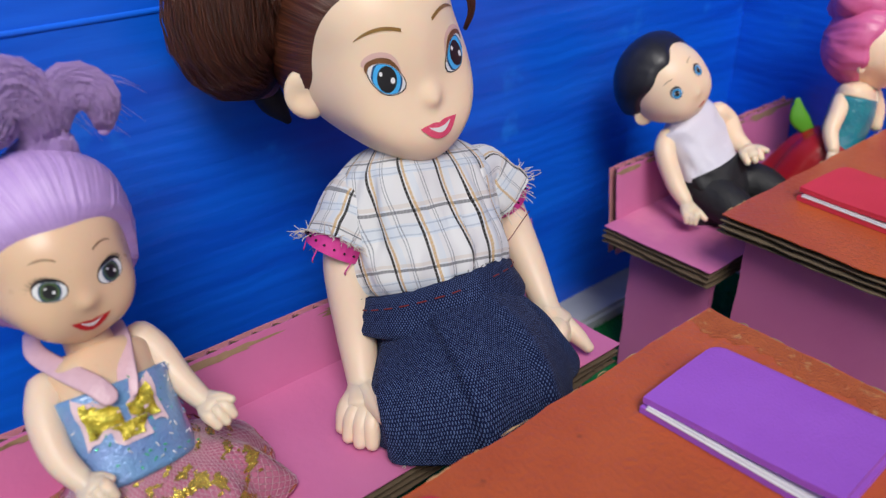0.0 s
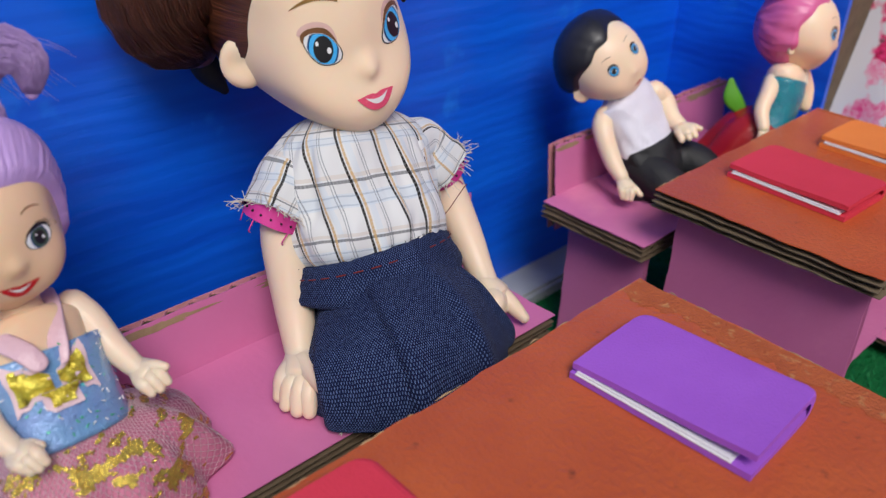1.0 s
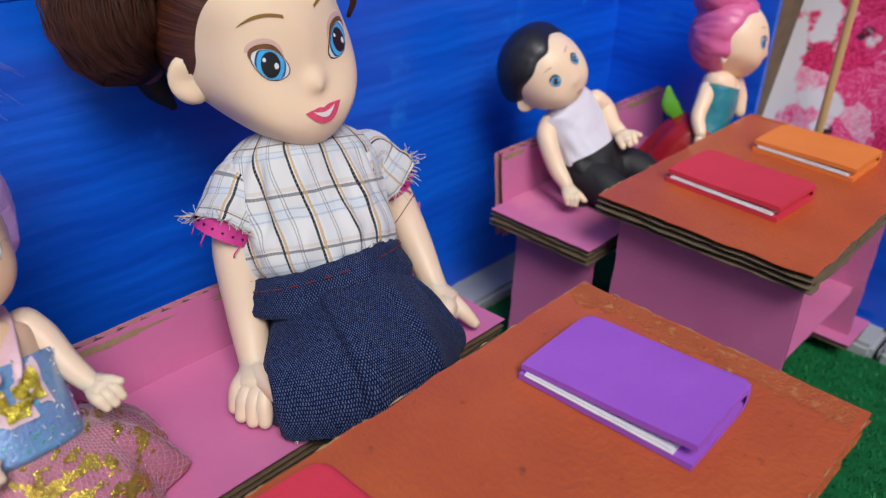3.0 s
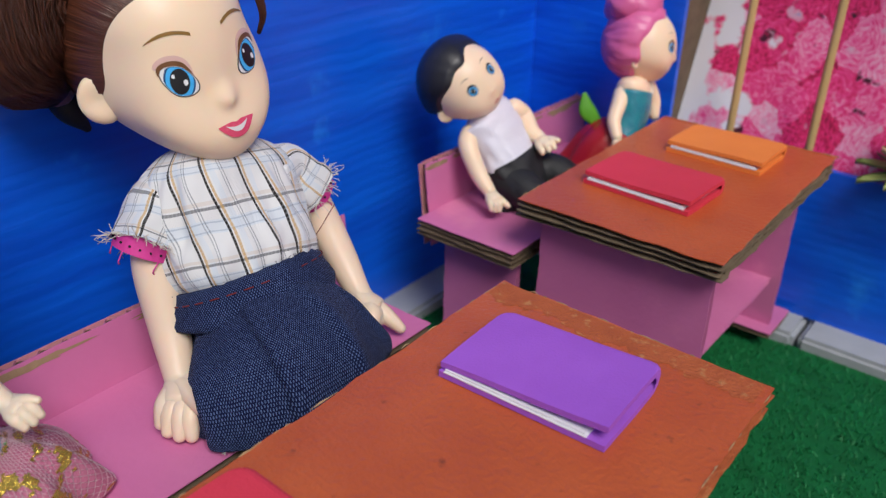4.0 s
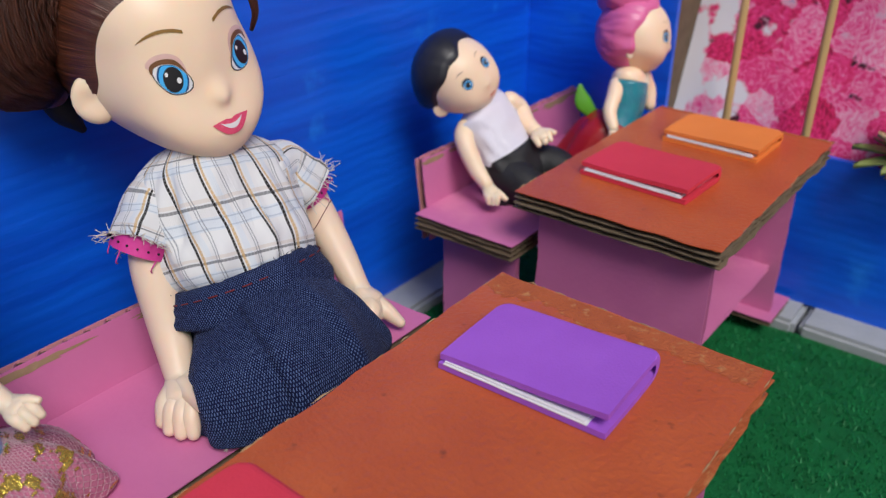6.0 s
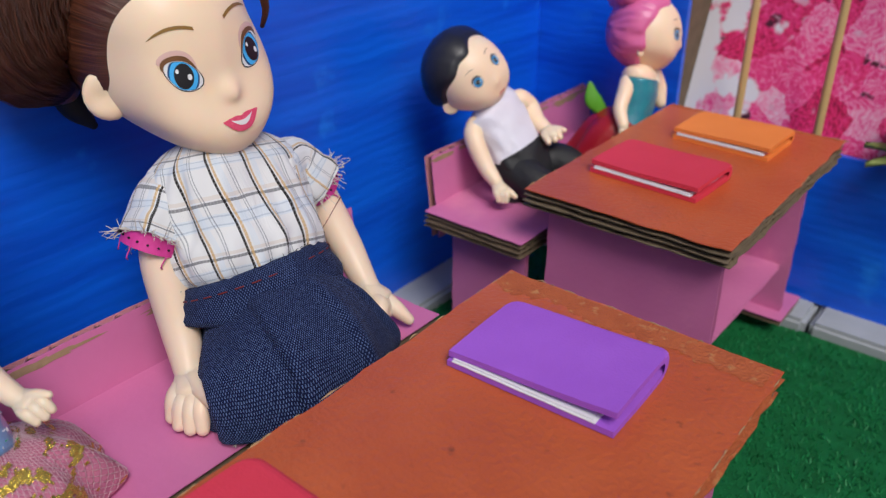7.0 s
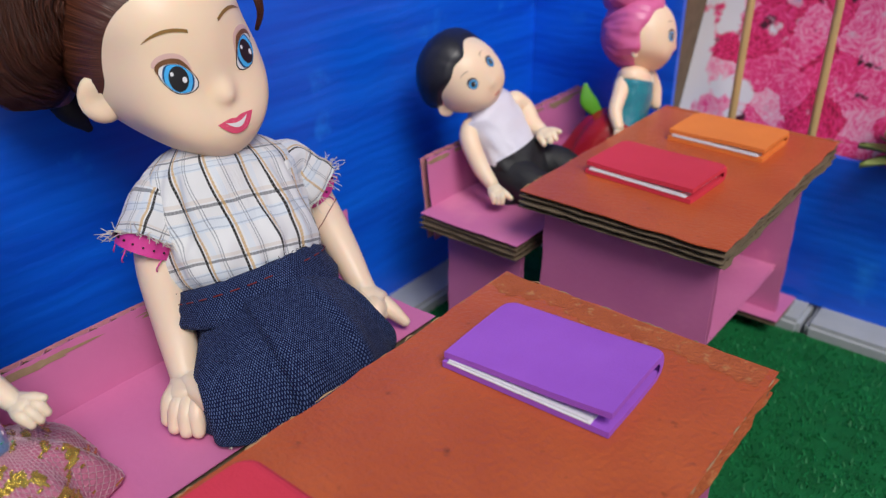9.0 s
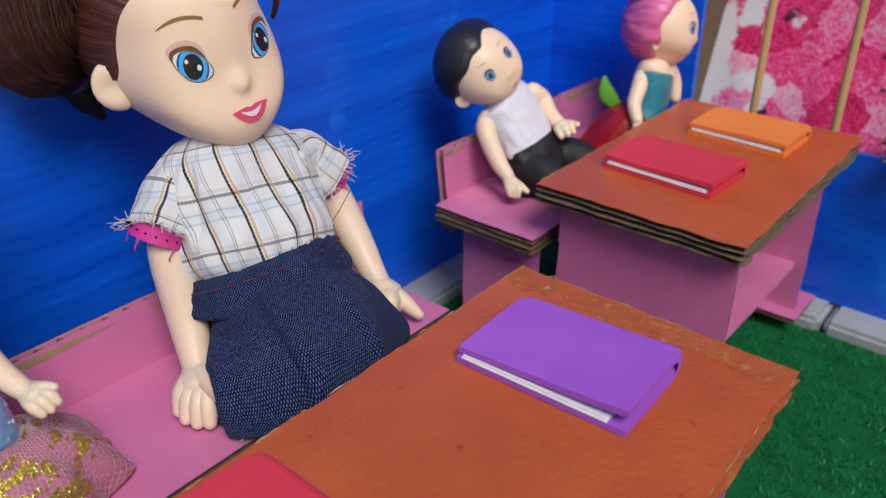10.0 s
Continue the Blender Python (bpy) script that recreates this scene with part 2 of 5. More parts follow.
class Shape:
    """One mesh that gathers rounded pieces, each with its own material."""

    def __init__(self):
        self.bm = bmesh.new()
        self.uv = self.bm.loops.layers.uv.new("UVMap")
        self.mats = []

    def mi(self, m):
        if m not in self.mats:
            self.mats.append(m)
        return self.mats.index(m)

    def grid(self, rows, m, wrap=True, cap0=False, cap1=False, uv=None):
        mi = self.mi(m)
        V = [[self.bm.verts.new(p) for p in r] for r in rows]
        n = len(V[0])
        for i in range(len(V) - 1):
            for j in range(n if wrap else n - 1):
                k = (j + 1) % n
                f = self.bm.faces.new((V[i][j], V[i][k], V[i + 1][k], V[i + 1][j]))
                f.material_index, f.smooth = mi, True
                q = ((i, j), (i, j + 1), (i + 1, j + 1), (i + 1, j))
                for lp, (a, b) in zip(f.loops, q):
                    lp[self.uv].uv = uv(a, b) if uv else (b / n, a / len(V))
        for on, r, rev in ((cap0, V[0], True), (cap1, V[-1], False)):
            if on:
                f = self.bm.faces.new(r[::-1] if rev else r)
                f.material_index, f.smooth = mi, True

    def tube(self, pts, radii, m, seg=12, n=None, flat=1.0, side=None, round_ends=True, ulen=1.0):
        """A limb or strand along a smooth path; flat squeezes it across the given side direction."""
        n = n or max(len(pts) * 4, 6)
        C = spline([(*p, r) for p, r in zip(pts, radii)], n)
        cs = [Vector(c[:3]) for c in C]
        rs = [max(c[3], 0.00005) for c in C]
        rows, ref = [], Vector(side) if side is not None else None
        for i, c in enumerate(cs):
            t = (cs[min(i + 1, n - 1)] - cs[max(i - 1, 0)]).normalized()
            if ref is None:
                ref = t.orthogonal()
            ref = (ref - t * ref.dot(t)).normalized()
            o = t.cross(ref)
            rows.append((c, t, ref.copy(), o, rs[i]))
        out = []
        if round_ends:
            c, t, a, o, r = rows[0]
            for e in (80, 55, 28):
                out.append((c - t * r * math.sin(radians(e)), a, o, r * math.cos(radians(e))))
        out += [(c, a, o, r) for c, t, a, o, r in rows]
        if round_ends:
            c, t, a, o, r = rows[-1]
            for e in (28, 55, 80):
                out.append((c + t * r * math.sin(radians(e)), a, o, r * math.cos(radians(e))))
        R = [[c + a * (r * flat * math.cos(2 * math.pi * j / seg)) + o * (r * math.sin(2 * math.pi * j / seg)) for j in range(seg)] for c, a, o, r in out]
        self.grid(R, m, True, True, True)

    def loft(self, stations, side, m, seg=48, n=24, fold=None, power=2.2, uvw=None, cap0=True, cap1=True, shear=0.0):
        """A cloth or body tube. stations: (x, y, z, half depth, half width); side: the direction of its width.
        fold(v, angle) scales the radius."""
        C = spline(stations, n)
        rows = []
        for i, c in enumerate(C):
            t = Vector(C[min(i + 1, n - 1)][:3]) - Vector(C[max(i - 1, 0)][:3])
            t.normalize()
            s = Vector(side)
            s = (s - t * s.dot(t)).normalized()
            fw = s.cross(t) if t.z < 0 else t.cross(s) * -1
            if fw.x < 0:
                fw = -fw
            r = []
            for j in range(seg):
                a = 2 * math.pi * j / seg
                ca, sa = math.cos(a), math.sin(a)
                k = (abs(ca) ** power + abs(sa) ** power) ** (-1 / power)
                if fold:
                    k *= fold(i / (n - 1), a)
                r.append(Vector(c[:3]) + fw * (c[3] * k * ca) + s * (c[4] * k * sa))
            rows.append(r)
        ln = sum((Vector(C[i + 1][:3]) - Vector(C[i][:3])).length for i in range(n - 1))
        w = uvw or max(c[4] for c in C)
        self.grid(rows, m, True, cap0, cap1, uv=lambda i, j: (j / seg * 2 * math.pi * w * 0.85 - shear * i / (n - 1) * ln, i / (n - 1) * ln))
        return rows

    def done(self, name, base, label, category="doll"):
        bmesh.ops.translate(self.bm, vec=-Vector(base), verts=self.bm.verts)
        ob = part(name, self.bm, self.mats)
        ob.location = base
        return tagged(ob, label, category)


class Head:
    """A doll's head: forward is local x, its left side y; half its width is 1."""

    def __init__(self, shape, m, jaw=0.34, cheek=0.07, nose=0.13, chin=0.06, tall=1.05, nose_el=-20, eye_az=30, low=1.05, temple=0.0, jut=0.12):
        self.ne, self.ea, self.low, self.temple, self.jut = nose_el, eye_az, low, temple, jut
        self.s, self.m, self.jaw, self.cheek, self.nose, self.chin, self.tall = shape, m, jaw, cheek, nose, chin, tall

    def local(self, az, el, k=1.0):
        d = Vector((math.cos(el) * math.cos(az), math.cos(el) * math.sin(az), math.sin(el)))
        p = Vector((d.x * 0.97, d.y, d.z * (self.tall if d.z > 0 else self.low)))
        if p.z < 0:
            t = smooth(0.22 * self.low, 1.05 * self.low, -p.z)
            p.y *= 1 - self.jaw * t
            p.x = p.x * (1 - 0.1 * t) + self.jut * t
        azd, eld = math.degrees(math.atan2(math.sin(az), math.cos(az))), math.degrees(el)

        def g(a, e, sg, se=None):
            return math.exp(-((azd - a) / sg) ** 2 / 2 - ((eld - e) / (se or sg)) ** 2 / 2)
        b = self.cheek * (g(33, -28, 16) + g(-33, -28, 16)) + self.chin * g(0, -62, 16, 10) - 0.03 * (g(self.ea, 0, 13) + g(-self.ea, 0, 13))
        b += self.temple * (0.7 * (g(46, -24, 17) + g(-46, -24, 17)) - g(62, 4, 17, 14) - g(-62, 4, 17, 14))
        b += self.nose * 1.25 * g(0, self.ne, 4.8, 4.0) + self.nose * 0.20 * g(0, self.ne + 10, 5, 11) + 0.035 * g(0, -40, 12, 6)
        return (p + d * b) * k

    def at(self, az, el, k=1.0):
        return self.m @ self.local(az, el, k)

    def skin(self, m, nu=72, nv=48):
        rows = []
        for i in range(nv + 1):
            el = radians(-89.5 + 179 * i / nv)
            rows.append([self.at(2 * math.pi * j / nu, el) for j in range(nu)])
        self.s.grid(rows, m, True, True, True)

    def decal(self, sy, az0, el0, fn, m, lift=0.004, n=32, rings=4):
        """A painted patch: fn(angle) gives its edge as (outward, up) offsets in radians."""
        az0, el0 = radians(az0), radians(el0)
        c = math.cos(el0)
        rows = []
        for i in range(rings + 1):
            k = max(i / rings, 0.02)
            r = []
            for j in range(n):
                u, v = fn(2 * math.pi * j / n)
                r.append(self.at(sy * (az0 + u * k / c), el0 + v * k, 1 + lift))
            rows.append(r[::-1] if sy < 0 else r)
        self.s.grid(rows, m, True, True, False)

    def band(self, sy, az0, el0, low, high, s0, s1, m, lift=0.006, n=20):
        """A painted stroke between two curves low(s), high(s) -> (outward, up)."""
        az0, el0 = radians(az0), radians(el0)
        c = math.cos(el0)
        rows = []
        for k in (0, 0.33, 0.67, 1):
            r = []
            for j in range(n):
                s = s0 + (s1 - s0) * j / (n - 1)
                a, b = low(s), high(s)
                u, v = a[0] + (b[0] - a[0]) * k, a[1] + (b[1] - a[1]) * k
                r.append(self.at(sy * (az0 + u / c), el0 + v, 1 + lift))
            rows.append(r)
        self.s.grid(rows, m, False)

    def eye(self, sy, az0, el0, a, b, slant, iris, mats, look_in=0.0, lash=True, shadow=None, p=1.7, lashes=0):
        white, dark, col, col_dark, pupil = mats
        sl = radians(slant)

        def edge(k):
            def fn(th):
                t = th - sl
                r = k * (abs(math.cos(t) / a) ** p + abs(math.sin(t) / b) ** p) ** (-1 / p)
                return r * math.cos(th), r * math.sin(th)
            return fn

        def round_(rad, k, du=0.0, dv=0.0):
            e = edge(k)

            def fn(th):
                u, v = e(th)
                r = min(rad, math.hypot(u, v))
                return r * math.cos(th) + du, r * math.sin(th) + dv
            return fn
        self.decal(sy, az0, el0, edge(1.07), dark, 0.004)
        self.decal(sy, az0, el0, edge(1.0), white, 0.007)
        self.decal(sy, az0, el0, round_(iris, 0.96), col_dark, 0.010)
        self.decal(sy, az0, el0, round_(iris * 0.88, 0.93), col, 0.013)
        self.decal(sy, az0, el0, round_(iris * 0.62, 0.88), pupil, 0.016)
        # two small white dots paint highlights onto the iris
        for du, dv, r in ((-iris * 0.34 * sy, iris * 0.30, iris * 0.11), (iris * 0.34 * sy, -iris * 0.12, iris * 0.15)):
            self.decal(sy, az0 + math.degrees(du), el0 + math.degrees(dv), lambda th, r=r: (r * math.cos(th), r * math.sin(th)), white, 0.019, 12, 2)
        if lash:
            def arc(k, extra=0.0):
                def fn(s):
                    u, v = edge(k)(s)
                    w = 1 + extra * math.sin(min(max((s - 0.15) / 2.9, 0), 1) * math.pi)
                    return u * w, v * w
                return fn
            self.band(sy, az0, el0, arc(1.0), arc(1.04, 0.34), sl - 0.15, sl + 2.85, lash, 0.012, 26)
            if shadow:
                self.band(sy, az0, el0, arc(1.04, 0.34), arc(1.06, 0.72), sl + 0.0, sl + 2.75, shadow, 0.005, 26)
            for i in range(lashes):
                th = sl - 0.1 + 1.5 * i / max(lashes - 1, 1)
                u, v = edge(1.15)(th)
                self.band(sy, az0, el0, lambda s, u=u, v=v: (u * (1 + 0.4 * s) + 0.02 * (1 - s), v * (1 + 0.45 * s)),
                          lambda s, u=u, v=v: (u * (1 + 0.4 * s) - 0.02 * (1 - s), v * (1 + 0.45 * s)), 0, 1, dark, 0.013, 5)

    def brow(self, sy, az0, el0, half, thick, rise, m, tilt=0.0):
        def mid(s):
            return half * s, rise * (1 - s * s) + tilt * s
        self.band(sy, az0, el0, lambda s: (mid(s)[0], mid(s)[1] - thick * (1 - 0.85 * max(s, -0.1 * s) ** 2)),
                  lambda s: (mid(s)[0], mid(s)[1] + thick * 0.6 * (1 - 0.85 * max(s, -0.1 * s) ** 2)), -1, 1, m, 0.006)

    def mouth(self, el0, half, drop, curl, lip, teeth=None):
        self.band(1, 0, el0, lambda s: (half * s, curl * s * s - drop * (1 - abs(s) ** 2.6)),
                  lambda s: (half * s, curl * s * s + 0.024 * (1 - s * s) - 0.014 * math.exp(-(s / 0.15) ** 2)), -1, 1, lip, 0.012, 25)
        if teeth:
            h = half * 0.62
            self.band(1, 0, el0, lambda s: (h * s, curl * 0.5 * s * s - drop * 0.50 * (1 - s * s)),
                      lambda s: (h * s, curl * 0.5 * s * s - drop * 0.16 * (1 - s * s)), -1, 1, teeth, 0.017, 21)

    def ear(self, sy, m, out=0.26, high=0.26, az=97, el=-8):
        c = self.local(sy * radians(az), radians(el), 0.97)
        rows = []
        for i in range(13):
            t = radians(-88 + 176 * i / 12)
            r = []
            for j in range(20):
                a = 2 * math.pi * j / 20
                x, y, z = 0.12 * math.sin(t), out * math.cos(t) * math.cos(a), high * math.cos(t) * math.sin(a)
                x += 0.07 * math.exp(-((y - 0.1) ** 2 + z * z) / 0.02) * (-1 if t > 0 else 0) - 0.25 * max(y, 0)
                r.append(self.m @ (c + Vector((x, sy * y, z))))
            rows.append(r if sy > 0 else r[::-1])
        self.s.grid(rows, m, True, True, True)

    def hair_cap(self, m, edge, lift0=1.02, lift1=1.1, ridge=0.012, nf=120, nr=22, axis_el=-8, freq=26.0, seed=0, crown=0.0):
        """Hair combed from the hairline to the back of the head. edge(angle) is the hairline's distance, in degrees, from the face's middle."""
        ae = radians(axis_el)
        F = Vector((math.cos(ae), 0, math.sin(ae)))
        Y = Vector((0, 1, 0))
        U = F.cross(Y)
        rows = []
        for i in range(nr + 1):
            r = []
            for j in range(nf):
                a = 2 * math.pi * j / nf
                p0 = radians(edge(a))
                ps = p0 + (radians(179) - p0) * i / nr
                d = F * math.cos(ps) + (Y * math.cos(a) + U * math.sin(a)) * math.sin(ps)
                az, el = math.atan2(d.y, d.x), math.asin(max(-1, min(1, d.z)))
                k = lift0 + (lift1 - lift0 + crown * max(math.sin(a), 0)) * smooth(0, 0.35, i / nr)
                k += ridge * noise.noise(Vector((a * freq, i * 0.12, seed))) + ridge * 0.6 * noise.noise(Vector((a * freq * 3, i * 0.2, seed + 5)))
                if i == 0:
                    k = 1.0
                r.append(self.at(az, el, k))
            rows.append(r)
        self.s.grid(rows, m, True, False, True, uv=lambda i, j: (j / nf * 6.283, i / nr))

    def lock(self, m, path, spread, count, thick, seed=0, core=0.75, seg=5, n=14):
        """A bundle of strands through local points; spread gives its radius at each of them."""
        rnd = random.Random(seed)
        C = spline([(*p, s) for p, s in zip(path, spread)], n)
        sc = self.m.to_scale()[0]
        if core:
            self.s.tube([self.m @ Vector(c[:3]) for c in C], [c[3] * core * sc for c in C], m, 14, n)
        for k in range(count):
            a, q = rnd.uniform(0, 6.283), 0.88 + 0.17 * rnd.random()
            tw = rnd.uniform(-0.7, 0.7)
            pts, rr = [], []
            end = n if rnd.random() < 0.6 else n - rnd.randint(1, 3)
            for i, c in enumerate(C[:end]):
                t = (Vector(C[min(i + 1, n - 1)][:3]) - Vector(C[max(i - 1, 0)][:3])).normalized()
                o = Vector((0.9, 0.1, 0.35))
                o = (o - t * o.dot(t)).normalized()
                w = t.cross(o)
                b = a + tw * i / n
                j = 1 + 0.08 * math.sin(i * 0.9 + k)
                pts.append(self.m @ (Vector(c[:3]) + (o * math.cos(b) + w * math.sin(b)) * c[3] * q * j))
                rr.append(thick * sc * (1 - 0.55 * i / n))
            self.s.tube(pts, rr, m, seg, len(pts), round_ends=False)


def hair_mat(name, col, col2, rough=0.35, freq=90.0):
    """Fine strands: two tones that run along the hair, with a silky gloss."""
    m = bpy.data.materials.new(name)
    m.use_nodes = True
    N, L = m.node_tree.nodes, m.node_tree.links
    b = N["Principled BSDF"]
    tc, mp, n1 = N.new("ShaderNodeTexCoord"), N.new("ShaderNodeMapping"), N.new("ShaderNodeTexNoise")
    mp.inputs["Scale"].default_value = (freq, 1.5, 1)
    n1.inputs["Scale"].default_value, n1.inputs["Detail"].default_value = 1.0, 6
    L.new(tc.outputs["UV"], mp.inputs["Vector"])
    L.new(mp.outputs[0], n1.inputs["Vector"])
    geo = N.new("ShaderNodeNewGeometry")
    add = N.new("ShaderNodeMath")
    add.operation = 'MULTIPLY_ADD'
    add.inputs[1].default_value, add.inputs[2].default_value = 0.22, -0.11
    L.new(geo.outputs["Random Per Island"], add.inputs[0])
    s = N.new("ShaderNodeMath")
    L.new(add.outputs[0], s.inputs[0])
    L.new(n1.outputs["Fac"], s.inputs[1])
    ra = N.new("ShaderNodeMapRange")
    ra.inputs["From Min"].default_value, ra.inputs["From Max"].default_value = 0.3, 0.75
    L.new(s.outputs[0], ra.inputs["Value"])
    mx = N.new("ShaderNodeMix")
    mx.data_type = 'RGBA'
    mx.inputs["A"].default_value, mx.inputs["B"].default_value = (*col, 1), (*col2, 1)
    L.new(ra.outputs[0], mx.inputs["Factor"])
    L.new(mx.outputs["Result"], b.inputs["Base Color"])
    bp = N.new("ShaderNodeBump")
    bp.inputs["Strength"].default_value, bp.inputs["Distance"].default_value = 0.6, 0.0006
    L.new(n1.outputs["Fac"], bp.inputs["Height"])
    L.new(bp.outputs[0], b.inputs["Normal"])
    b.inputs["Roughness"].default_value = rough
    b.inputs["Specular IOR Level"].default_value = 0.6
    return m


def math_node(N, L, op, a, b=None, c=None):
    q = N.new("ShaderNodeMath")
    q.operation = op
    for i, v in enumerate((a, b, c)):
        if v is None:
            continue
        if isinstance(v, (int, float)):
            q.inputs[i].default_value = v
        else:
            L.new(v, q.inputs[i])
    return q.outputs[0]


def cloth_mat(name, base, lines, weave=0.0007, rough=0.85, twill=None, sheen=0.2):
    """Woven cloth on UV metres. lines: (axis, period, offset, width, colour, dash period or 0, strength)."""
    m = bpy.data.materials.new(name)
    m.use_nodes = True
    N, L = m.node_tree.nodes, m.node_tree.links
    b = N["Principled BSDF"]
    b.inputs["Roughness"].default_value = rough
    b.inputs["Sheen Weight"].default_value = sheen
    b.inputs["Specular IOR Level"].default_value = 0.2
    tc = N.new("ShaderNodeTexCoord")
    sp = N.new("ShaderNodeSeparateXYZ")
    wob = N.new("ShaderNodeTexNoise")
    wob.inputs["Scale"].default_value = 60
    L.new(tc.outputs["UV"], wob.inputs["Vector"])
    vm = N.new("ShaderNodeVectorMath")
    vm.operation = 'MULTIPLY_ADD'
    vm.inputs[1].default_value = (0.002, 0.002, 0)
    L.new(wob.outputs["Color"], vm.inputs[0])
    L.new(tc.outputs["UV"], vm.inputs[2])
    L.new(vm.outputs[0], sp.inputs[0])
    ax = {"u": sp.outputs[0], "v": sp.outputs[1]}
    col = N.new("ShaderNodeRGB")
    col.outputs[0].default_value = (*base, 1)
    out = col.outputs[0]
    for axis, period, off, width, c, dash, amt in lines:
        fr = math_node(N, L, 'FRACT', math_node(N, L, 'MULTIPLY_ADD', ax[axis], 1 / period, off))
        d = math_node(N, L, 'ABSOLUTE', math_node(N, L, 'SUBTRACT', fr, 0.5))
        f = math_node(N, L, 'LESS_THAN', d, width / period / 2)
        if dash:
            o = math_node(N, L, 'ADD', ax["v" if axis == "u" else "u"], math_node(N, L, 'MULTIPLY', ax[axis], 0.4))
            g = math_node(N, L, 'FRACT', math_node(N, L, 'MULTIPLY', o, 1 / dash))
            g = math_node(N, L, 'MULTIPLY_ADD', math_node(N, L, 'LESS_THAN', g, 0.72), 0.25, 0.75)
            f = math_node(N, L, 'MULTIPLY', f, g)
        f = math_node(N, L, 'MULTIPLY', f, amt)
        mx = N.new("ShaderNodeMix")
        mx.data_type = 'RGBA'
        L.new(f, mx.inputs["Factor"])
        L.new(out, mx.inputs["A"])
        mx.inputs["B"].default_value = (*c, 1)
        out = mx.outputs["Result"]
    k = 2 * math.pi / weave
    wu = math_node(N, L, 'SINE', math_node(N, L, 'MULTIPLY', ax["u"], k))
    wv = math_node(N, L, 'SINE', math_node(N, L, 'MULTIPLY', ax["v"], k))
    h = math_node(N, L, 'MULTIPLY', wu, wv)
    if twill:
        fine = N.new("ShaderNodeTexNoise")
        fine.inputs["Scale"].default_value, fine.inputs["Detail"].default_value = 900, 3
        L.new(tc.outputs["UV"], fine.inputs["Vector"])
        big = N.new("ShaderNodeTexNoise")
        big.inputs["Scale"].default_value, big.inputs["Detail"].default_value = 45, 3
        L.new(tc.outputs["UV"], big.inputs["Vector"])
        du = math_node(N, L, 'GREATER_THAN', math_node(N, L, 'ADD', h, math_node(N, L, 'MULTIPLY_ADD', fine.outputs["Fac"], 1.5, -0.75)), 0.40)
        du = math_node(N, L, 'MULTIPLY', du, math_node(N, L, 'MULTIPLY_ADD', big.outputs["Fac"], 1.3, 0.1))
        mx = N.new("ShaderNodeMix")
        mx.data_type = 'RGBA'
        L.new(du, mx.inputs["Factor"])
        L.new(out, mx.inputs["A"])
        mx.inputs["B"].default_value = (*twill, 1)
        out = mx.outputs["Result"]
    L.new(out, b.inputs["Base Color"])
    bp = N.new("ShaderNodeBump")
    bp.inputs["Strength"].default_value, bp.inputs["Distance"].default_value = 0.5, 0.0002
    L.new(h, bp.inputs["Height"])
    L.new(bp.outputs[0], b.inputs["Normal"])
    return m


SKIN = mat("vinyl_skin", (0.92, 0.71, 0.52), 0.36, (0.90, 0.67, 0.48), 25, 0.8, 0.05, 200, spec=0.4, sss=0.25)
SKIN_TAN = mat("tan_vinyl_skin", (0.80, 0.55, 0.37), 0.30, (0.77, 0.51, 0.33), 25, 0.8, 0.05, 200, spec=0.45, sss=0.25)
SKIN_PALE = mat("pale_vinyl_limb", (0.84, 0.65, 0.50), 0.40, (0.81, 0.61, 0.46), 25, 0.8, 0.05, 200, spec=0.45, sss=0.25)
EYE_WHITE = mat("eye_white_paint", (0.88, 0.88, 0.90), 0.3)
BLACK = mat("black_paint", (0.012, 0.011, 0.014), 0.35)
BLUE_EYE = mat("blue_eye_paint", (0.04, 0.38, 0.85), 0.3, (0.08, 0.50, 0.92), 300, 0.8)
BLUE_DARK = mat("dark_blue_paint", (0.01, 0.07, 0.22), 0.3)
GREEN_EYE = mat("olive_eye_paint", (0.10, 0.15, 0.02), 0.3, (0.02, 0.05, 0.10), 150, 0.9)
BROWN_PAINT = mat("brown_paint", (0.20, 0.085, 0.025), 0.4, (0.13, 0.05, 0.016), 120, 0.8)
LID_PINK = mat("lilac_eyeshadow", (0.78, 0.50, 0.45), 0.4)
LIP_PINK = mat("pink_lip_paint", (0.82, 0.09, 0.18), 0.25)
LASH_BROWN = mat("dark_lid_paint", (0.11, 0.045, 0.015), 0.4, (0.24, 0.10, 0.03), 200, 0.8)
BROW_GOLD = mat("golden_brown_paint", (0.30, 0.16, 0.03), 0.4, (0.22, 0.11, 0.02), 200, 0.8)
LIP_RED = mat("red_lip_paint", (0.62, 0.012, 0.02), 0.3)
LIP_SOFT = mat("soft_lip_paint", (0.72, 0.25, 0.20), 0.4)
TEETH = mat("teeth_paint", (0.86, 0.82, 0.82), 0.3)
HAIR_BROWN = hair_mat("brown_doll_hair", (0.026, 0.009, 0.006), (0.19, 0.055, 0.026))
HAIR_LILAC = hair_mat("lilac_doll_hair", (0.50, 0.31, 0.72), (0.74, 0.52, 0.92), 0.32)
HAIR_BLACK = mat("black_moulded_hair", (0.012, 0.012, 0.018), 0.38, (0.02, 0.02, 0.028), 60, 0.7, 0.1, 300)
HAIR_PINK = mat("pink_moulded_hair", (0.74, 0.17, 0.38), 0.38, (0.62, 0.10, 0.28), 60, 0.7, 0.15, 200)
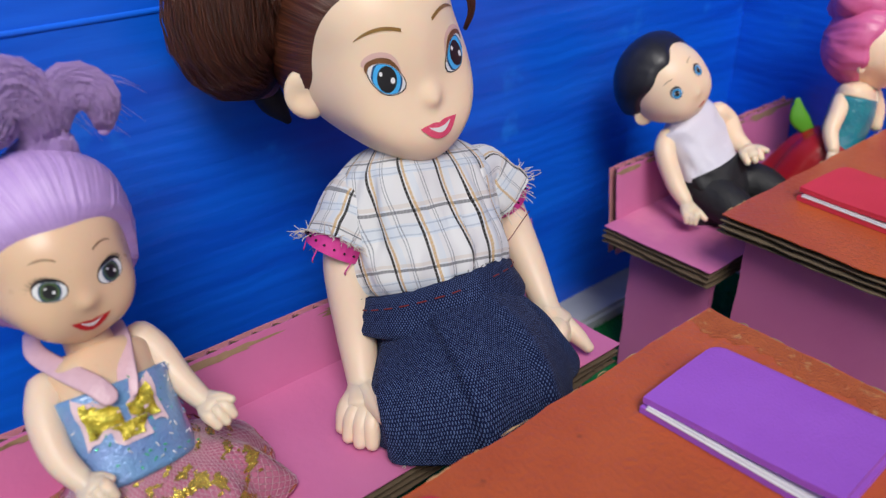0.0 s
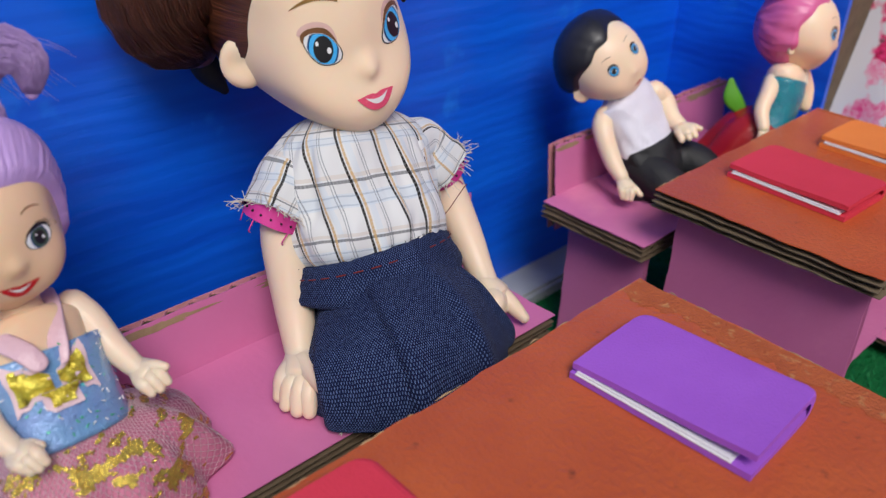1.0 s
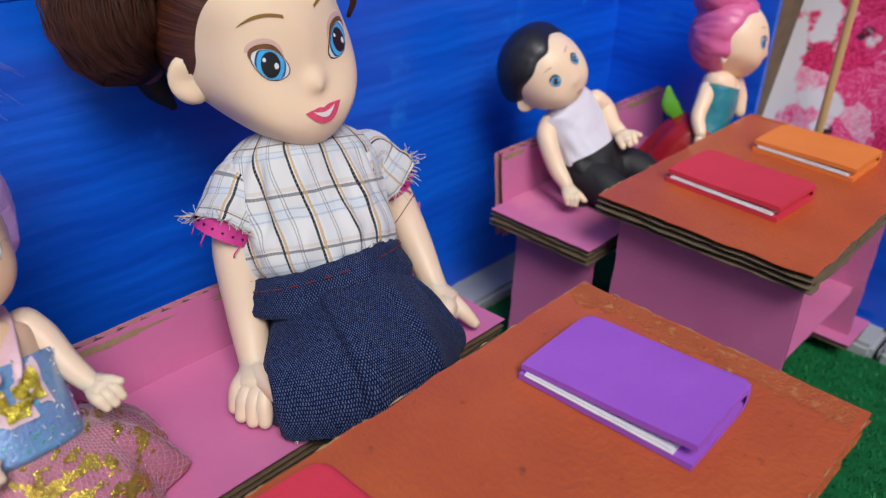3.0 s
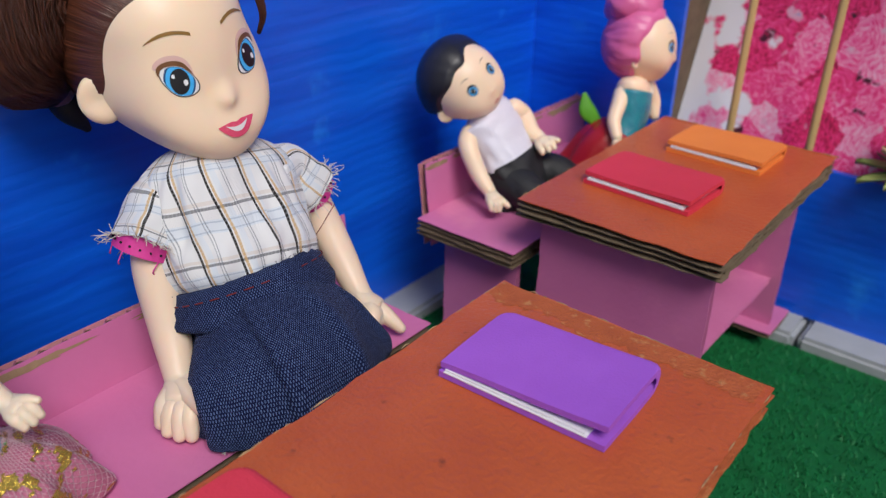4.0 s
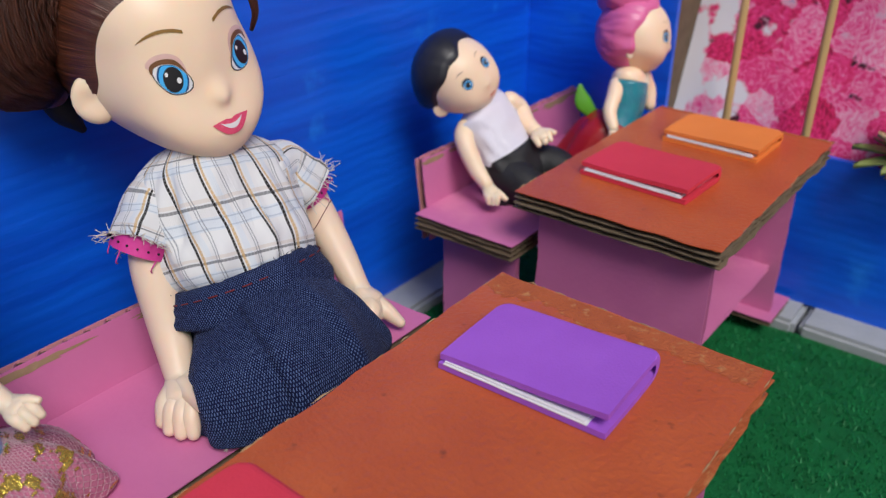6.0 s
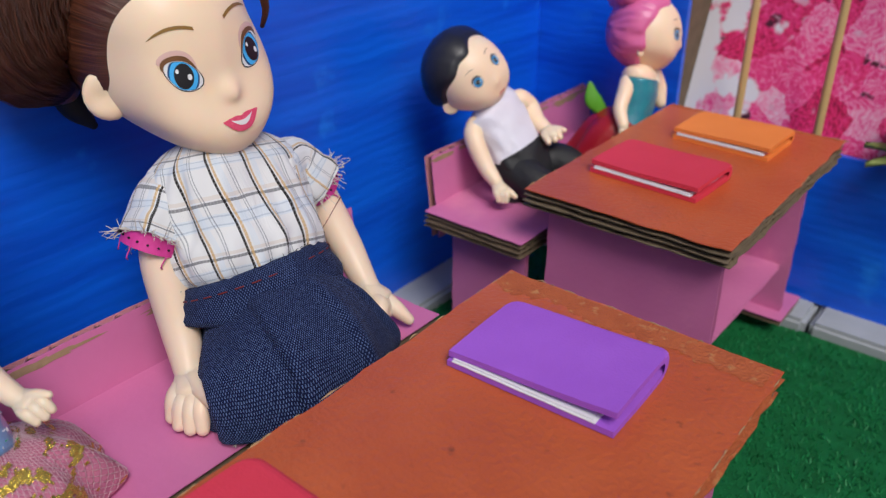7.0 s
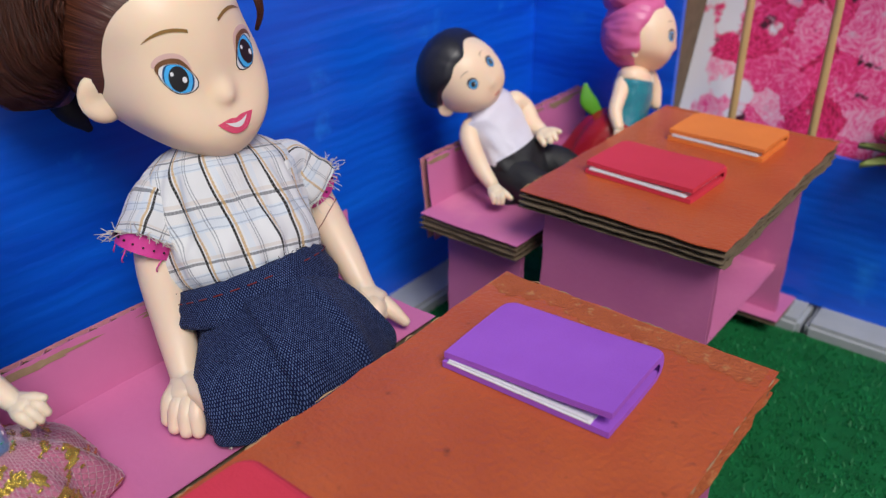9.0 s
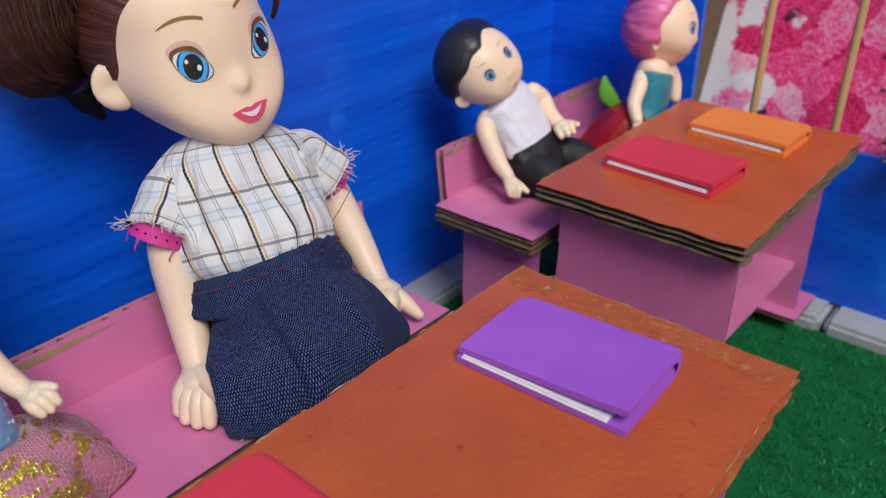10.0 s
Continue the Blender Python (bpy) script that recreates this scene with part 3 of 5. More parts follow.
PLAID = cloth_mat("plaid_shirt_cotton", (0.74, 0.745, 0.76), [
    ("v", 0.0165, 0.20, 0.0036, (0.58, 0.67, 0.78), 0, 0.5), ("u", 0.0145, 0.24, 0.0022, (0.62, 0.70, 0.80), 0, 0.5),
    ("v", 0.0165, 0.50, 0.0009, (0.06, 0.065, 0.08), 0.0012, 0.75), ("v", 0.0165, 0.59, 0.0011, (0.64, 0.54, 0.46), 0, 0.45), ("v", 0.0165, 0.27, 0.0004, (0.28, 0.36, 0.48), 0.0014, 0.55), ("v", 0.0165, 0.13, 0.0004, (0.28, 0.36, 0.48), 0.0014, 0.5),
    ("u", 0.0145, 0.965, 0.0004, (0.14, 0.16, 0.20), 0.0012, 0.65), ("u", 0.0145, 0.035, 0.0004, (0.18, 0.20, 0.24), 0.0012, 0.6), ("u", 0.0145, 0.395, 0.0010, (0.58, 0.36, 0.12), 0.0012, 0.8),
    ("u", 0.0145, 0.50, 0.0010, (0.012, 0.010, 0.010), 0.0011, 1.0)], 0.0006)
DENIM = cloth_mat("navy_denim", (0.004, 0.008, 0.040), [], 0.00095, 0.9, twill=(0.095, 0.145, 0.31), sheen=0.02)
PINK_LACE = mat("magenta_lace", (0.75, 0.06, 0.36), 0.6, (0.55, 0.03, 0.22), 300, 0.9)
THREAD = mat("frayed_thread", (0.72, 0.66, 0.58), 0.8)
RED_THREAD = mat("dark_red_thread", (0.16, 0.012, 0.016), 0.8)
DARK_RIBBON = mat("black_hair_band", (0.008, 0.008, 0.012), 0.7)
IRID = mat("iridescent_blue_cloth", (0.15, 0.40, 0.62), 0.3, (0.24, 0.30, 0.64), 110, 0.8, 0.5, 700, coat=0.7, metal=0.15, stain_or_glint=((0.10, 0.70, 0.55), 260, 0.66))
GOLD = mat("gold_foil", (0.80, 0.50, 0.10), 0.22, (0.75, 0.62, 0.12), 400, 0.9, 1.0, 900, metal=0.85)
YELLOW_BOW = mat("yellow_foil_bow", (0.72, 0.48, 0.03), 0.25, (0.50, 0.52, 0.08), 300, 0.8, 0.8, 600, metal=0.4)
GREEN_FLECK = mat("green_foil_fleck", (0.10, 0.80, 0.30), 0.2, metal=0.5)
RIBBON = mat("pale_pink_ribbon", (0.74, 0.50, 0.56), 0.35, (0.66, 0.42, 0.50), 400, 0.8, 0.4, 700, stretch=(1, 1, 0.2))
TULLE = mat("pink_tulle", (0.64, 0.22, 0.33), 0.6, (0.46, 0.12, 0.22), 80, 0.8, 0.6, 900)
TULLE_NET = mat("pale_tulle_net", (0.80, 0.58, 0.64), 0.6)
WHITE_SATIN = mat("white_satin_top", (0.76, 0.74, 0.82), 0.4, (0.70, 0.67, 0.78), 40, 0.8, 0.5, 500, stretch=(4, 0.5, 0.5))
BLACK_SATIN = mat("black_satin", (0.008, 0.008, 0.010), 0.62, (0.014, 0.014, 0.018), 60, 0.8, 0.6, 200)
TEAL = mat("teal_sequin_cloth", (0.01, 0.14, 0.26), 0.3, (0.01, 0.30, 0.34), 160, 0.8, 0.8, 600, coat=0.4)
RED_SATIN = mat("red_satin", (0.40, 0.008, 0.014), 0.35, (0.28, 0.005, 0.01), 80, 0.8, 0.4, 300)
GREEN_CLOTH = mat("green_ribbon", (0.10, 0.36, 0.02), 0.5)
CREAM = mat("cream_ribbon", (0.80, 0.70, 0.56), 0.5)
EYES_BLUE = (EYE_WHITE, BLACK, BLUE_EYE, BLUE_DARK, BLACK)


def hand(s, wrist, palm, tips, thumb, m, r=0.0035):
    """A small moulded hand: a flat palm, joined fingers and a thumb. tips: the finger ends."""
    w, p = Vector(wrist), Vector(palm)
    side = (Vector(tips[-1]) - Vector(tips[0])).normalized()
    nrm = (p - w).cross(side).normalized()
    nrm = -nrm if nrm.z < 0 else nrm
    s.tube([w, w.lerp(p, 0.5), p, p + (p - w) * 0.25], [r * 1.3, r * 1.75, r * 2.15, r * 1.7], m, 18, flat=0.68, side=nrm)
    for i, t in enumerate(tips):
        t = p.lerp(Vector(t), 0.90)
        k = (i / max(len(tips) - 1, 1) - 0.5) * 2
        b = p + side * k * r * 1.1 - (p - w) * 0.12
        s.tube([b, b.lerp(t, 0.5) + nrm * r * 0.42, t], [r * 1.0, r * 0.98, r * 0.66], m, 14)
    th = Vector(thumb)
    s.tube([w.lerp(p, 0.45), w.lerp(th, 0.65), th], [r * 1.15, r * 0.95, r * 0.6], m, 14)


def fray(s, row, m, count, length, seed, out=None, thick=0.00016):
    rnd = random.Random(seed)
    c = sum((Vector(p) for p in row), Vector()) / len(row)
    for _ in range(count):
        p = Vector(rnd.choice(row))
        d = ((p - c).normalized() + Vector((rnd.uniform(-1, 1), rnd.uniform(-1, 1), rnd.uniform(-1, 0.6))) * 0.6 + Vector(out or (0, 0, 0))).normalized()
        q = p + d * length * rnd.uniform(0.3, 1)
        s.tube([p, p.lerp(q, 0.5) + Vector((rnd.uniform(-1, 1), rnd.uniform(-1, 1), rnd.uniform(-1, 1))) * length * 0.2, q], [thick] * 3, m, 4, 5, round_ends=False)


# ---- the schoolgirl doll ----
def schoolgirl_doll():
    s = Shape()
    H = Head(s, pose(0.0641, 0.1567, 0.2426, 7.7, -3.4, -2.9) @ Matrix.Scale(0.0368, 4), jaw=0.18, cheek=0.10, nose=0.085, chin=0.007, nose_el=-21, eye_az=25.2, low=1.29, temple=0.085, jut=0.617, tall=1.06)
    H.skin(SKIN, 110, 80)
    for sy in (-1, 1):
        H.eye(sy, 25.2, -7.7, 0.198, 0.112, 28, 0.156, EYES_BLUE, lash=LASH_BROWN, shadow=LID_PINK, p=1.65)
        H.brow(sy, 26, 13, 0.25, 0.022, 0.065, BROW_GOLD, tilt=-0.01)
        H.ear(sy, SKIN, 0.25 if sy < 0 else 0.12, 0.29, az=84, el=-15)
    H.mouth(-35.0, 0.230, 0.150, 0.022, LIP_PINK, TEETH)
    H.hair_cap(HAIR_BROWN, lambda a: 51 + 22 * abs(math.cos(a)) ** 2 + (50 * smooth(0.02, 0.8, -math.sin(a))), 1.035, 1.12, 0.02, nf=260, freq=46)
    H.lock(HAIR_BROWN, [(-0.55, -0.55, 0.65), (-0.55, -0.90, 0.90), (-0.55, -1.25, 0.72), (-0.60, -1.36, 0.15), (-0.72, -1.05, -0.30)],
           [0.46, 0.56, 0.58, 0.50, 0.22], 1500, 0.007, 3, core=0.94)
    H.lock(HAIR_BROWN, [(-0.7, 0.4, 0.55), (-0.75, 0.85, 0.7), (-0.8, 1.05, 0.2), (-0.8, 1.0, -0.5)], [0.3, 0.30, 0.26, 0.10], 300, 0.009, 4)
    H.lock(HAIR_BROWN, [(0.22, 0.50, 1.00), (0.36, 0.79, 0.78), (0.45, 1.01, 0.40), (0.43, 1.09, 0.05), (0.30, 1.06, -0.20)], [0.05, 0.05, 0.05, 0.04, 0.02], 70, 0.006, 14, core=0.8)
    # dark tapering tube behind and below the side ponytail
    s.tube([H.m @ Vector(p) for p in ((-0.95, -1.0, -0.3), (-0.95, -0.9, -0.65), (-1.0, -0.75, -0.95))], [0.006, 0.006, 0.002], DARK_RIBBON, 10)
    rnd = random.Random(8)
    for i in range(26):
        a = Vector((-0.4, rnd.uniform(0.9, 1.05), rnd.uniform(0.2, 0.9)))
        s.tube([H.m @ a, H.m @ (a + Vector((0.1, 0.14, -0.4))), H.m @ (a + Vector((0.0, rnd.uniform(0.02, 0.22), -0.9 - rnd.random() * 0.5)))],
               [0.0006, 0.0005, 0.0002], HAIR_BROWN, 4, 7, round_ends=False)
    side = (0.0, 0.98, -0.19)
    # neck and bodice
    s.tube([(0.070, 0.162, 0.215), (0.078, 0.165, 0.190)], [0.0115, 0.0125], SKIN, 20)

    def shirt_fold(v, a):
        ca, sa = math.cos(a), math.sin(a)
        k = 1 + 0.035 * noise.noise(Vector((ca * 2.2, sa * 2.2, v * 4)))
        # slack cloth: slanting creases, and gathers above the waistband
        k += 0.085 * noise.noise(Vector((ca * 5 + v * 3, sa * 5 - v * 2, v * 3 + 4))) * smooth(0.12, 0.4, v)
        k += 0.035 * noise.noise(Vector((ca * 9, sa * 9, v * 9 + 7))) * smooth(0.2, 0.6, v)
        k += 0.022 * math.sin(15 * a + 4 * math.sin(3 * a) + 4 * v) * smooth(0.6, 0.8, v) * (1 - smooth(0.82, 0.92, v))
        return k + 0.09 * smooth(0.55, 0.74, v) * (1 - smooth(0.78, 0.92, v)) - 0.05 * smooth(0.84, 0.93, v)
    rows = s.loft([(0.0765, 0.1660, 0.1985, 0.0125, 0.0140), (0.0785, 0.1652, 0.1950, 0.0180, 0.0270), (0.0815, 0.1640, 0.1880, 0.0220, 0.0355), (0.0875, 0.1615, 0.1740, 0.0250, 0.0365),
                   (0.0945, 0.1588, 0.1590, 0.0262, 0.0355), (0.1000, 0.1563, 0.1475, 0.0255, 0.0342), (0.1025, 0.1552, 0.1415, 0.0235, 0.0325)],
                  side, PLAID, 144, 60, shirt_fold, 2.3, uvw=0.037, shear=0.2)
    fray(s, rows[-1], THREAD, 60, 0.003, 5, (0, 0, -0.6))
    # cap sleeves
    for sy, j, cuff, wid in ((-1, (0.0815, 0.1350, 0.1835), (0.0875, 0.1205, 0.1690), 0.0135), (1, (0.0870, 0.1950, 0.1795), (0.0925, 0.2060, 0.1660), 0.0120)):
        j, cuff = Vector(j), Vector(cuff)
        inn = j + Vector((0.004, -sy * 0.015, 0.002))
        st = [(*inn, 0.014, 0.0120), (*j, wid * 0.95, 0.0130), (*j.lerp(cuff, 0.6), wid * 1.02, 0.0145), (*cuff, wid, 0.0150)]
        r = s.loft(st, (0.0, 0.5, 0.86) if sy > 0 else (0.0, -0.5, 0.86), PLAID, 48, 20,
                   lambda v, a: 1 + 0.05 * math.sin(5 * a + 3 * v) * v + 0.06 * noise.noise(Vector((math.cos(a) * 3, math.sin(a) * 3, v * 3 + 9))), 2.0, uvw=0.016, cap1=False)
        fray(s, r[-1], THREAD, 90, 0.008, 12 + sy, (0, 0, -0.3))
        tr = s.loft([(*(cuff + Vector((-0.001, -sy * 0.003, 0.006))), wid * 0.86, 0.0118), (*(cuff + Vector((-0.0015, sy * 0.0015, -0.0018))), wid * 0.90, 0.0124)], (0, 0.5 * sy, 0.86), PINK_LACE, 36, 4, None, 2, cap0=False, cap1=False)
        for i in range(0, 36, 2):
            p = tr[2][i]
            s.tube([p, Vector(p) + (Vector(p) - cuff).normalized() * 0.0004], [0.0005, 0.0005], DARK_RIBBON, 6, 3)
        for i in range(5):
            p = Vector(tr[3][(i * 7) % 36])
            s.tube([p, p + Vector((0.001 * i, sy * 0.003, -0.003)), p + Vector((-0.002, sy * 0.001, -0.006))], [0.0003] * 3, PINK_LACE, 5, 6)
    # arms
    s.tube([(0.084, 0.130, 0.180), (0.0890, 0.1215, 0.1625), (0.0990, 0.1180, 0.1375), (0.1100, 0.1125, 0.1225), (0.1165, 0.1085, 0.1180)], [0.0088, 0.0088, 0.0084, 0.0066, 0.0054], SKIN_PALE, 24, 26)
    hand(s, (0.1115, 0.1118, 0.1218), (0.1200, 0.1062, 0.1165), [(0.1180, 0.0955, 0.1092), (0.1236, 0.0950, 0.1080), (0.1293, 0.0968, 0.1075), (0.1335, 0.1001, 0.1075)], (0.1415, 0.1048, 0.1190), SKIN_PALE, 0.0044)
    s.tube([(0.088, 0.201, 0.177), (0.0920, 0.2075, 0.1610), (0.1080, 0.2080, 0.1390), (0.1230, 0.2050, 0.1245), (0.1290, 0.2055, 0.1190)], [0.0088, 0.0088, 0.0078, 0.0060, 0.0050], SKIN_PALE, 24, 26)
    hand(s, (0.1245, 0.2048, 0.1235), (0.1315, 0.2060, 0.1172), [(0.1382, 0.1990, 0.1130), (0.1398, 0.1972, 0.1135), (0.1405, 0.1952, 0.1145)], (0.1455, 0.2105, 0.1095), SKIN_PALE, 0.0044)
    # denim skirt: waistband, then a flared, pleated skirt over the knees

    def band_fold(v, a):
        return 1 + 0.02 * math.sin(v * 3.14) + 0.022 * noise.noise(Vector((math.cos(a) * 3, math.sin(a) * 3, v * 5))) + 0.008 * math.sin(v * 22 + 3 * a)
    r0 = s.loft([(0.0995, 0.1568, 0.1485, 0.0284, 0.0350), (0.1022, 0.1565, 0.1425, 0.0312, 0.0376), (0.1047, 0.1560, 0.1350, 0.0338, 0.0400), (0.1052, 0.1558, 0.1330, 0.0300, 0.0360)], side, DENIM, 64, 10, band_fold, 2.2, uvw=0.036)
    fray(s, r0[0], DARK_RIBBON, 40, 0.0025, 21, (0, 0, 0.8))
    for i in range(2, 62, 2):
        a = Vector(r0[2][i % 64])
        b = Vector(r0[2][(i + 1) % 64])
        o = (a - Vector((0.103, 0.156, a.z))).normalized() * 0.0004
        s.tube([a + o, b + o], [0.00032, 0.00032], RED_THREAD, 5, 3)

    def skirt_fold(v, a):
        k = smooth(0.0, 0.45, v)
        q = 0.0
        for a0, wid, hgt in ((-1.55, 0.22, 0.10), (-0.72, 0.20, 0.13), (0.02, 0.18, 0.08), (0.75, 0.25, 0.08), (1.7, 0.3, 0.08), (2.7, 0.3, 0.06), (-2.4, 0.3, 0.06)):
            d = math.atan2(math.sin(a - a0 - 0.30 * v), math.cos(a - a0 - 0.30 * v))
            q += hgt * (math.exp(-(d / wid) ** 2) if d > 0 else math.exp(-(d / (wid * 0.28)) ** 2))
        return 1 - 0.17 * (1 - k) + k * (q - 0.06 + 0.05 * noise.noise(Vector((math.cos(a) * 2, math.sin(a) * 2, v * 2 + 3))))
    rows = s.loft([(0.1055, 0.1555, 0.1375, 0.0285, 0.0345), (0.1150, 0.1540, 0.1300, 0.0325, 0.0372), (0.1235, 0.1520, 0.1210, 0.0375, 0.0425),
                   (0.1290, 0.1502, 0.1125, 0.0420, 0.0485), (0.1300, 0.1500, 0.1047, 0.0435, 0.0495)], (0, 1, -0.05), DENIM, 160, 40, skirt_fold, 2.3, uvw=0.046)
    fray(s, rows[-1], THREAD, 30, 0.002, 31)
    s.tube([(0.107, 0.190, 0.150), (0.110, 0.194, 0.156), (0.111, 0.199, 0.162), (0.112, 0.203, 0.167)], [0.00022] * 4, RED_THREAD, 5, 10)
    bmesh.ops.translate(s.bm, vec=(0.0, 0.0055, 0.0), verts=s.bm.verts)
    return s.done("schoolgirl_doll", (0.105, 0.160, 0.104), "brown-haired vinyl doll in plaid shirt and denim skirt, seated")


# ---- the lilac-haired doll ----
def lilac_doll():
    s = Shape()
    H = Head(s, pose(0.0849, 0.0229, 0.2002, -1.1, -4.4, 3.7) @ Matrix.Scale(0.023, 4), jaw=0.29, cheek=0.13, nose=0.063, chin=0.022, tall=1.06, low=1.12, temple=0.056, nose_el=-14, eye_az=23.4, jut=0.18)
    H.skin(SKIN_TAN, 96, 64)
    for sy, em in ((-1, (EYE_WHITE, BLACK, GREEN_EYE, BLUE_DARK, BLACK)), (1, (EYE_WHITE, BLACK, GREEN_EYE, BLUE_DARK, BLACK))):
        H.eye(sy, 23.4, 0.2, 0.205, 0.118, 8, 0.138, em, lash=BLACK, lashes=9, p=2.2)
        H.brow(sy, 25, 20, 0.17, 0.012, 0.05, BROWN_PAINT, tilt=0.0)
        H.ear(sy, SKIN_TAN, 0.12, 0.18)
    H.mouth(-29.5, 0.250, 0.140, 0.070, LIP_RED, TEETH)
    H.hair_cap(HAIR_LILAC, lambda a: 50 + 26 * abs(math.cos(a)) ** 2 + (45 * smooth(0.1, 1, -math.sin(a))), 1.13, 1.32, 0.022, nf=260, axis_el=-8, freq=46, crown=0.14)
    s.tube([H.m @ Vector(p) for p in ((-0.25, 0.36, 1.38), (-0.25, 0.44, 1.72))], [0.0062, 0.0056], DARK_RIBBON, 14)
    H.lock(HAIR_LILAC, [(-0.25, 0.42, 1.6), (-0.25, 0.58, 2.0), (-0.2, 0.85, 2.2), (-0.05, 1.10, 1.98), (0.0, 1.05, 1.60)], [0.18, 0.26, 0.30, 0.26, 0.10], 900, 0.0055, 5, core=0.9)
    H.lock(HAIR_LILAC, [(-0.25, 0.40, 1.6), (-0.3, 0.25, 2.05), (-0.35, -0.1, 2.25), (-0.3, -0.5, 1.85), (-0.3, -0.6, 1.5)], [0.24, 0.42, 0.48, 0.42, 0.2], 1000, 0.0055, 6, core=0.93)
    H.lock(HAIR_LILAC, [(-0.3, 0.20, 1.05), (-0.27, 0.34, 1.38), (-0.25, 0.42, 1.65)], [0.62, 0.40, 0.28], 600, 0.006, 9, core=0.93)
    rnd = random.Random(2)
    for i in range(70):
        a = Vector((-0.25, rnd.uniform(-0.1, 0.9), 2.0))
        d = Vector((rnd.uniform(-0.5, 0.5), rnd.uniform(-0.2, 0.9), rnd.uniform(-0.2, 0.5)))
        s.tube([H.m @ a, H.m @ (a + d * 0.7), H.m @ (a + d + Vector((0, 0.2, -0.35)))], [0.00006] * 3, HAIR_LILAC, 4, 7, round_ends=False)
    side = (-0.30, 0.95, -0.02)
    s.tube([(0.090, 0.0245, 0.180), (0.0955, 0.0250, 0.170)], [0.0072, 0.0078], SKIN_TAN, 18)
    s.loft([(0.0955, 0.025, 0.1725, 0.008, 0.010), (0.098, 0.025, 0.169, 0.0100, 0.0170), (0.102, 0.025, 0.163, 0.0110, 0.0165), (0.108, 0.0245, 0.155, 0.011, 0.0155)], side, SKIN_TAN, 40, 12)
    rows = s.loft([(0.1035, 0.0252, 0.1625, 0.0132, 0.0192), (0.1080, 0.0250, 0.155, 0.0140, 0.0190), (0.1130, 0.0248, 0.146, 0.0148, 0.0192), (0.1180, 0.0245, 0.1370, 0.0156, 0.0200)], side, IRID, 56, 20,
                  lambda v, a: 1 + 0.03 * noise.noise(Vector((math.cos(a) * 3, math.sin(a) * 3, v * 4))), 2.3)
    rnd = random.Random(4)
    # foil flecks and bow on the bodice

    def on_front(u, v, lift=0.0004):
        i = min(int(v * 19), 19)
        j = int(u / (2 * math.pi) * 56) % 56
        p = Vector(rows[i][j])
        c = sum((Vector(q) for q in rows[i]), Vector()) / 56
        return p + (p - c).normalized() * lift
    for k in range(90):
        u, v = rnd.gauss(-0.1, 0.8), rnd.random()
        p = on_front(u, v)
        q = p + Vector((rnd.uniform(-1, 1), rnd.uniform(-1, 1), rnd.uniform(-1, 1))) * 0.0011
        s.tube([p, q], [0.00022, 0.00018], GREEN_FLECK if k % 3 == 0 else EYE_WHITE if k % 3 == 1 else IRID, 5, 3)
    for grow, lift, m in ((1.35, 0.0006, TULLE_NET), (1.0, 0.0012, YELLOW_BOW)):
        for sg in (-1, 1):
            rws = []
            for i in range(8):
                t = i / 7
                rws.append([on_front(-0.32 + sg * (0.04 + 0.60 * t * (0.55 + 0.45 * grow)), 0.36 + (v - 0.5) * (0.10 + 0.30 * t) * grow - 0.05 * t, lift + 0.0006 * math.sin(9 * v + 5 * t)) for v in (0, 0.2, 0.4, 0.6, 0.8, 1)])
            s.grid(rws, m, False)
        rws = [[on_front(-0.32 + 0.5 * grow * (u - 0.5) * (1 - 0.3 * v), 0.44 + 0.17 * v * grow, lift + 0.0003 + 0.0005 * math.sin(8 * u + 7 * v)) for u in (0, 0.2, 0.4, 0.6, 0.8, 1)] for v in (0, 0.25, 0.5, 0.75, 1)]
        s.grid(rws, m, False)
    # halter ribbon
    for path in ([(0.0769, 0.0116, 0.1733), (0.0897, 0.0095, 0.1739), (0.1040, 0.0130, 0.1738), (0.1154, 0.0180, 0.1723), (0.1193, 0.0202, 0.1696)], [(0.0897, 0.0353, 0.1731), (0.0986, 0.0334, 0.1731), (0.1090, 0.0300, 0.1715), (0.1135, 0.0286, 0.1687), (0.1161, 0.0275, 0.1660)]):
        s.tube(path, [0.0026, 0.0032, 0.0034, 0.0034, 0.0032], RIBBON, 12, 18, flat=0.22, side=(0.75, -0.35, 0.55))
    # arms
    s.tube([(0.1005, 0.0075, 0.1665), (0.1075, 0.0040, 0.1620), (0.1180, 0.0030, 0.1545), (0.1270, 0.0055, 0.1505), (0.1310, 0.0070, 0.1490)], [0.0058, 0.0056, 0.0048, 0.0038, 0.0030], SKIN_PALE, 16, 16)
    hand(s, (0.1270, 0.0055, 0.1505), (0.1320, 0.0075, 0.1485), [(0.1365, 0.0070, 0.1460), (0.1375, 0.0095, 0.1465), (0.1370, 0.0120, 0.1475)], (0.1320, 0.0125, 0.1500), SKIN_PALE, 0.0025)
    s.tube([(0.0940, 0.0410, 0.1675), (0.0990, 0.0440, 0.1630), (0.1075, 0.0465, 0.1560), (0.1170, 0.0490, 0.1520), (0.1215, 0.0505, 0.1508)], [0.0058, 0.0056, 0.0048, 0.0038, 0.0030], SKIN_PALE, 16, 16)
    hand(s, (0.1170, 0.0490, 0.1520), (0.1225, 0.0510, 0.1505), [(0.1280, 0.0490, 0.1465), (0.1290, 0.0520, 0.1475), (0.1288, 0.0550, 0.1490)], (0.1262, 0.0555, 0.1535), SKIN_PALE, 0.0026)
    # tulle skirt with foil flakes, spread over the bench

    def fl(v, a):
        return 1 + v * (0.06 * math.sin(9 * a) + 0.05 * math.sin(14 * a + 2) + 0.06 * noise.noise(Vector((math.cos(a) * 3, math.sin(a) * 3, v * 3))))
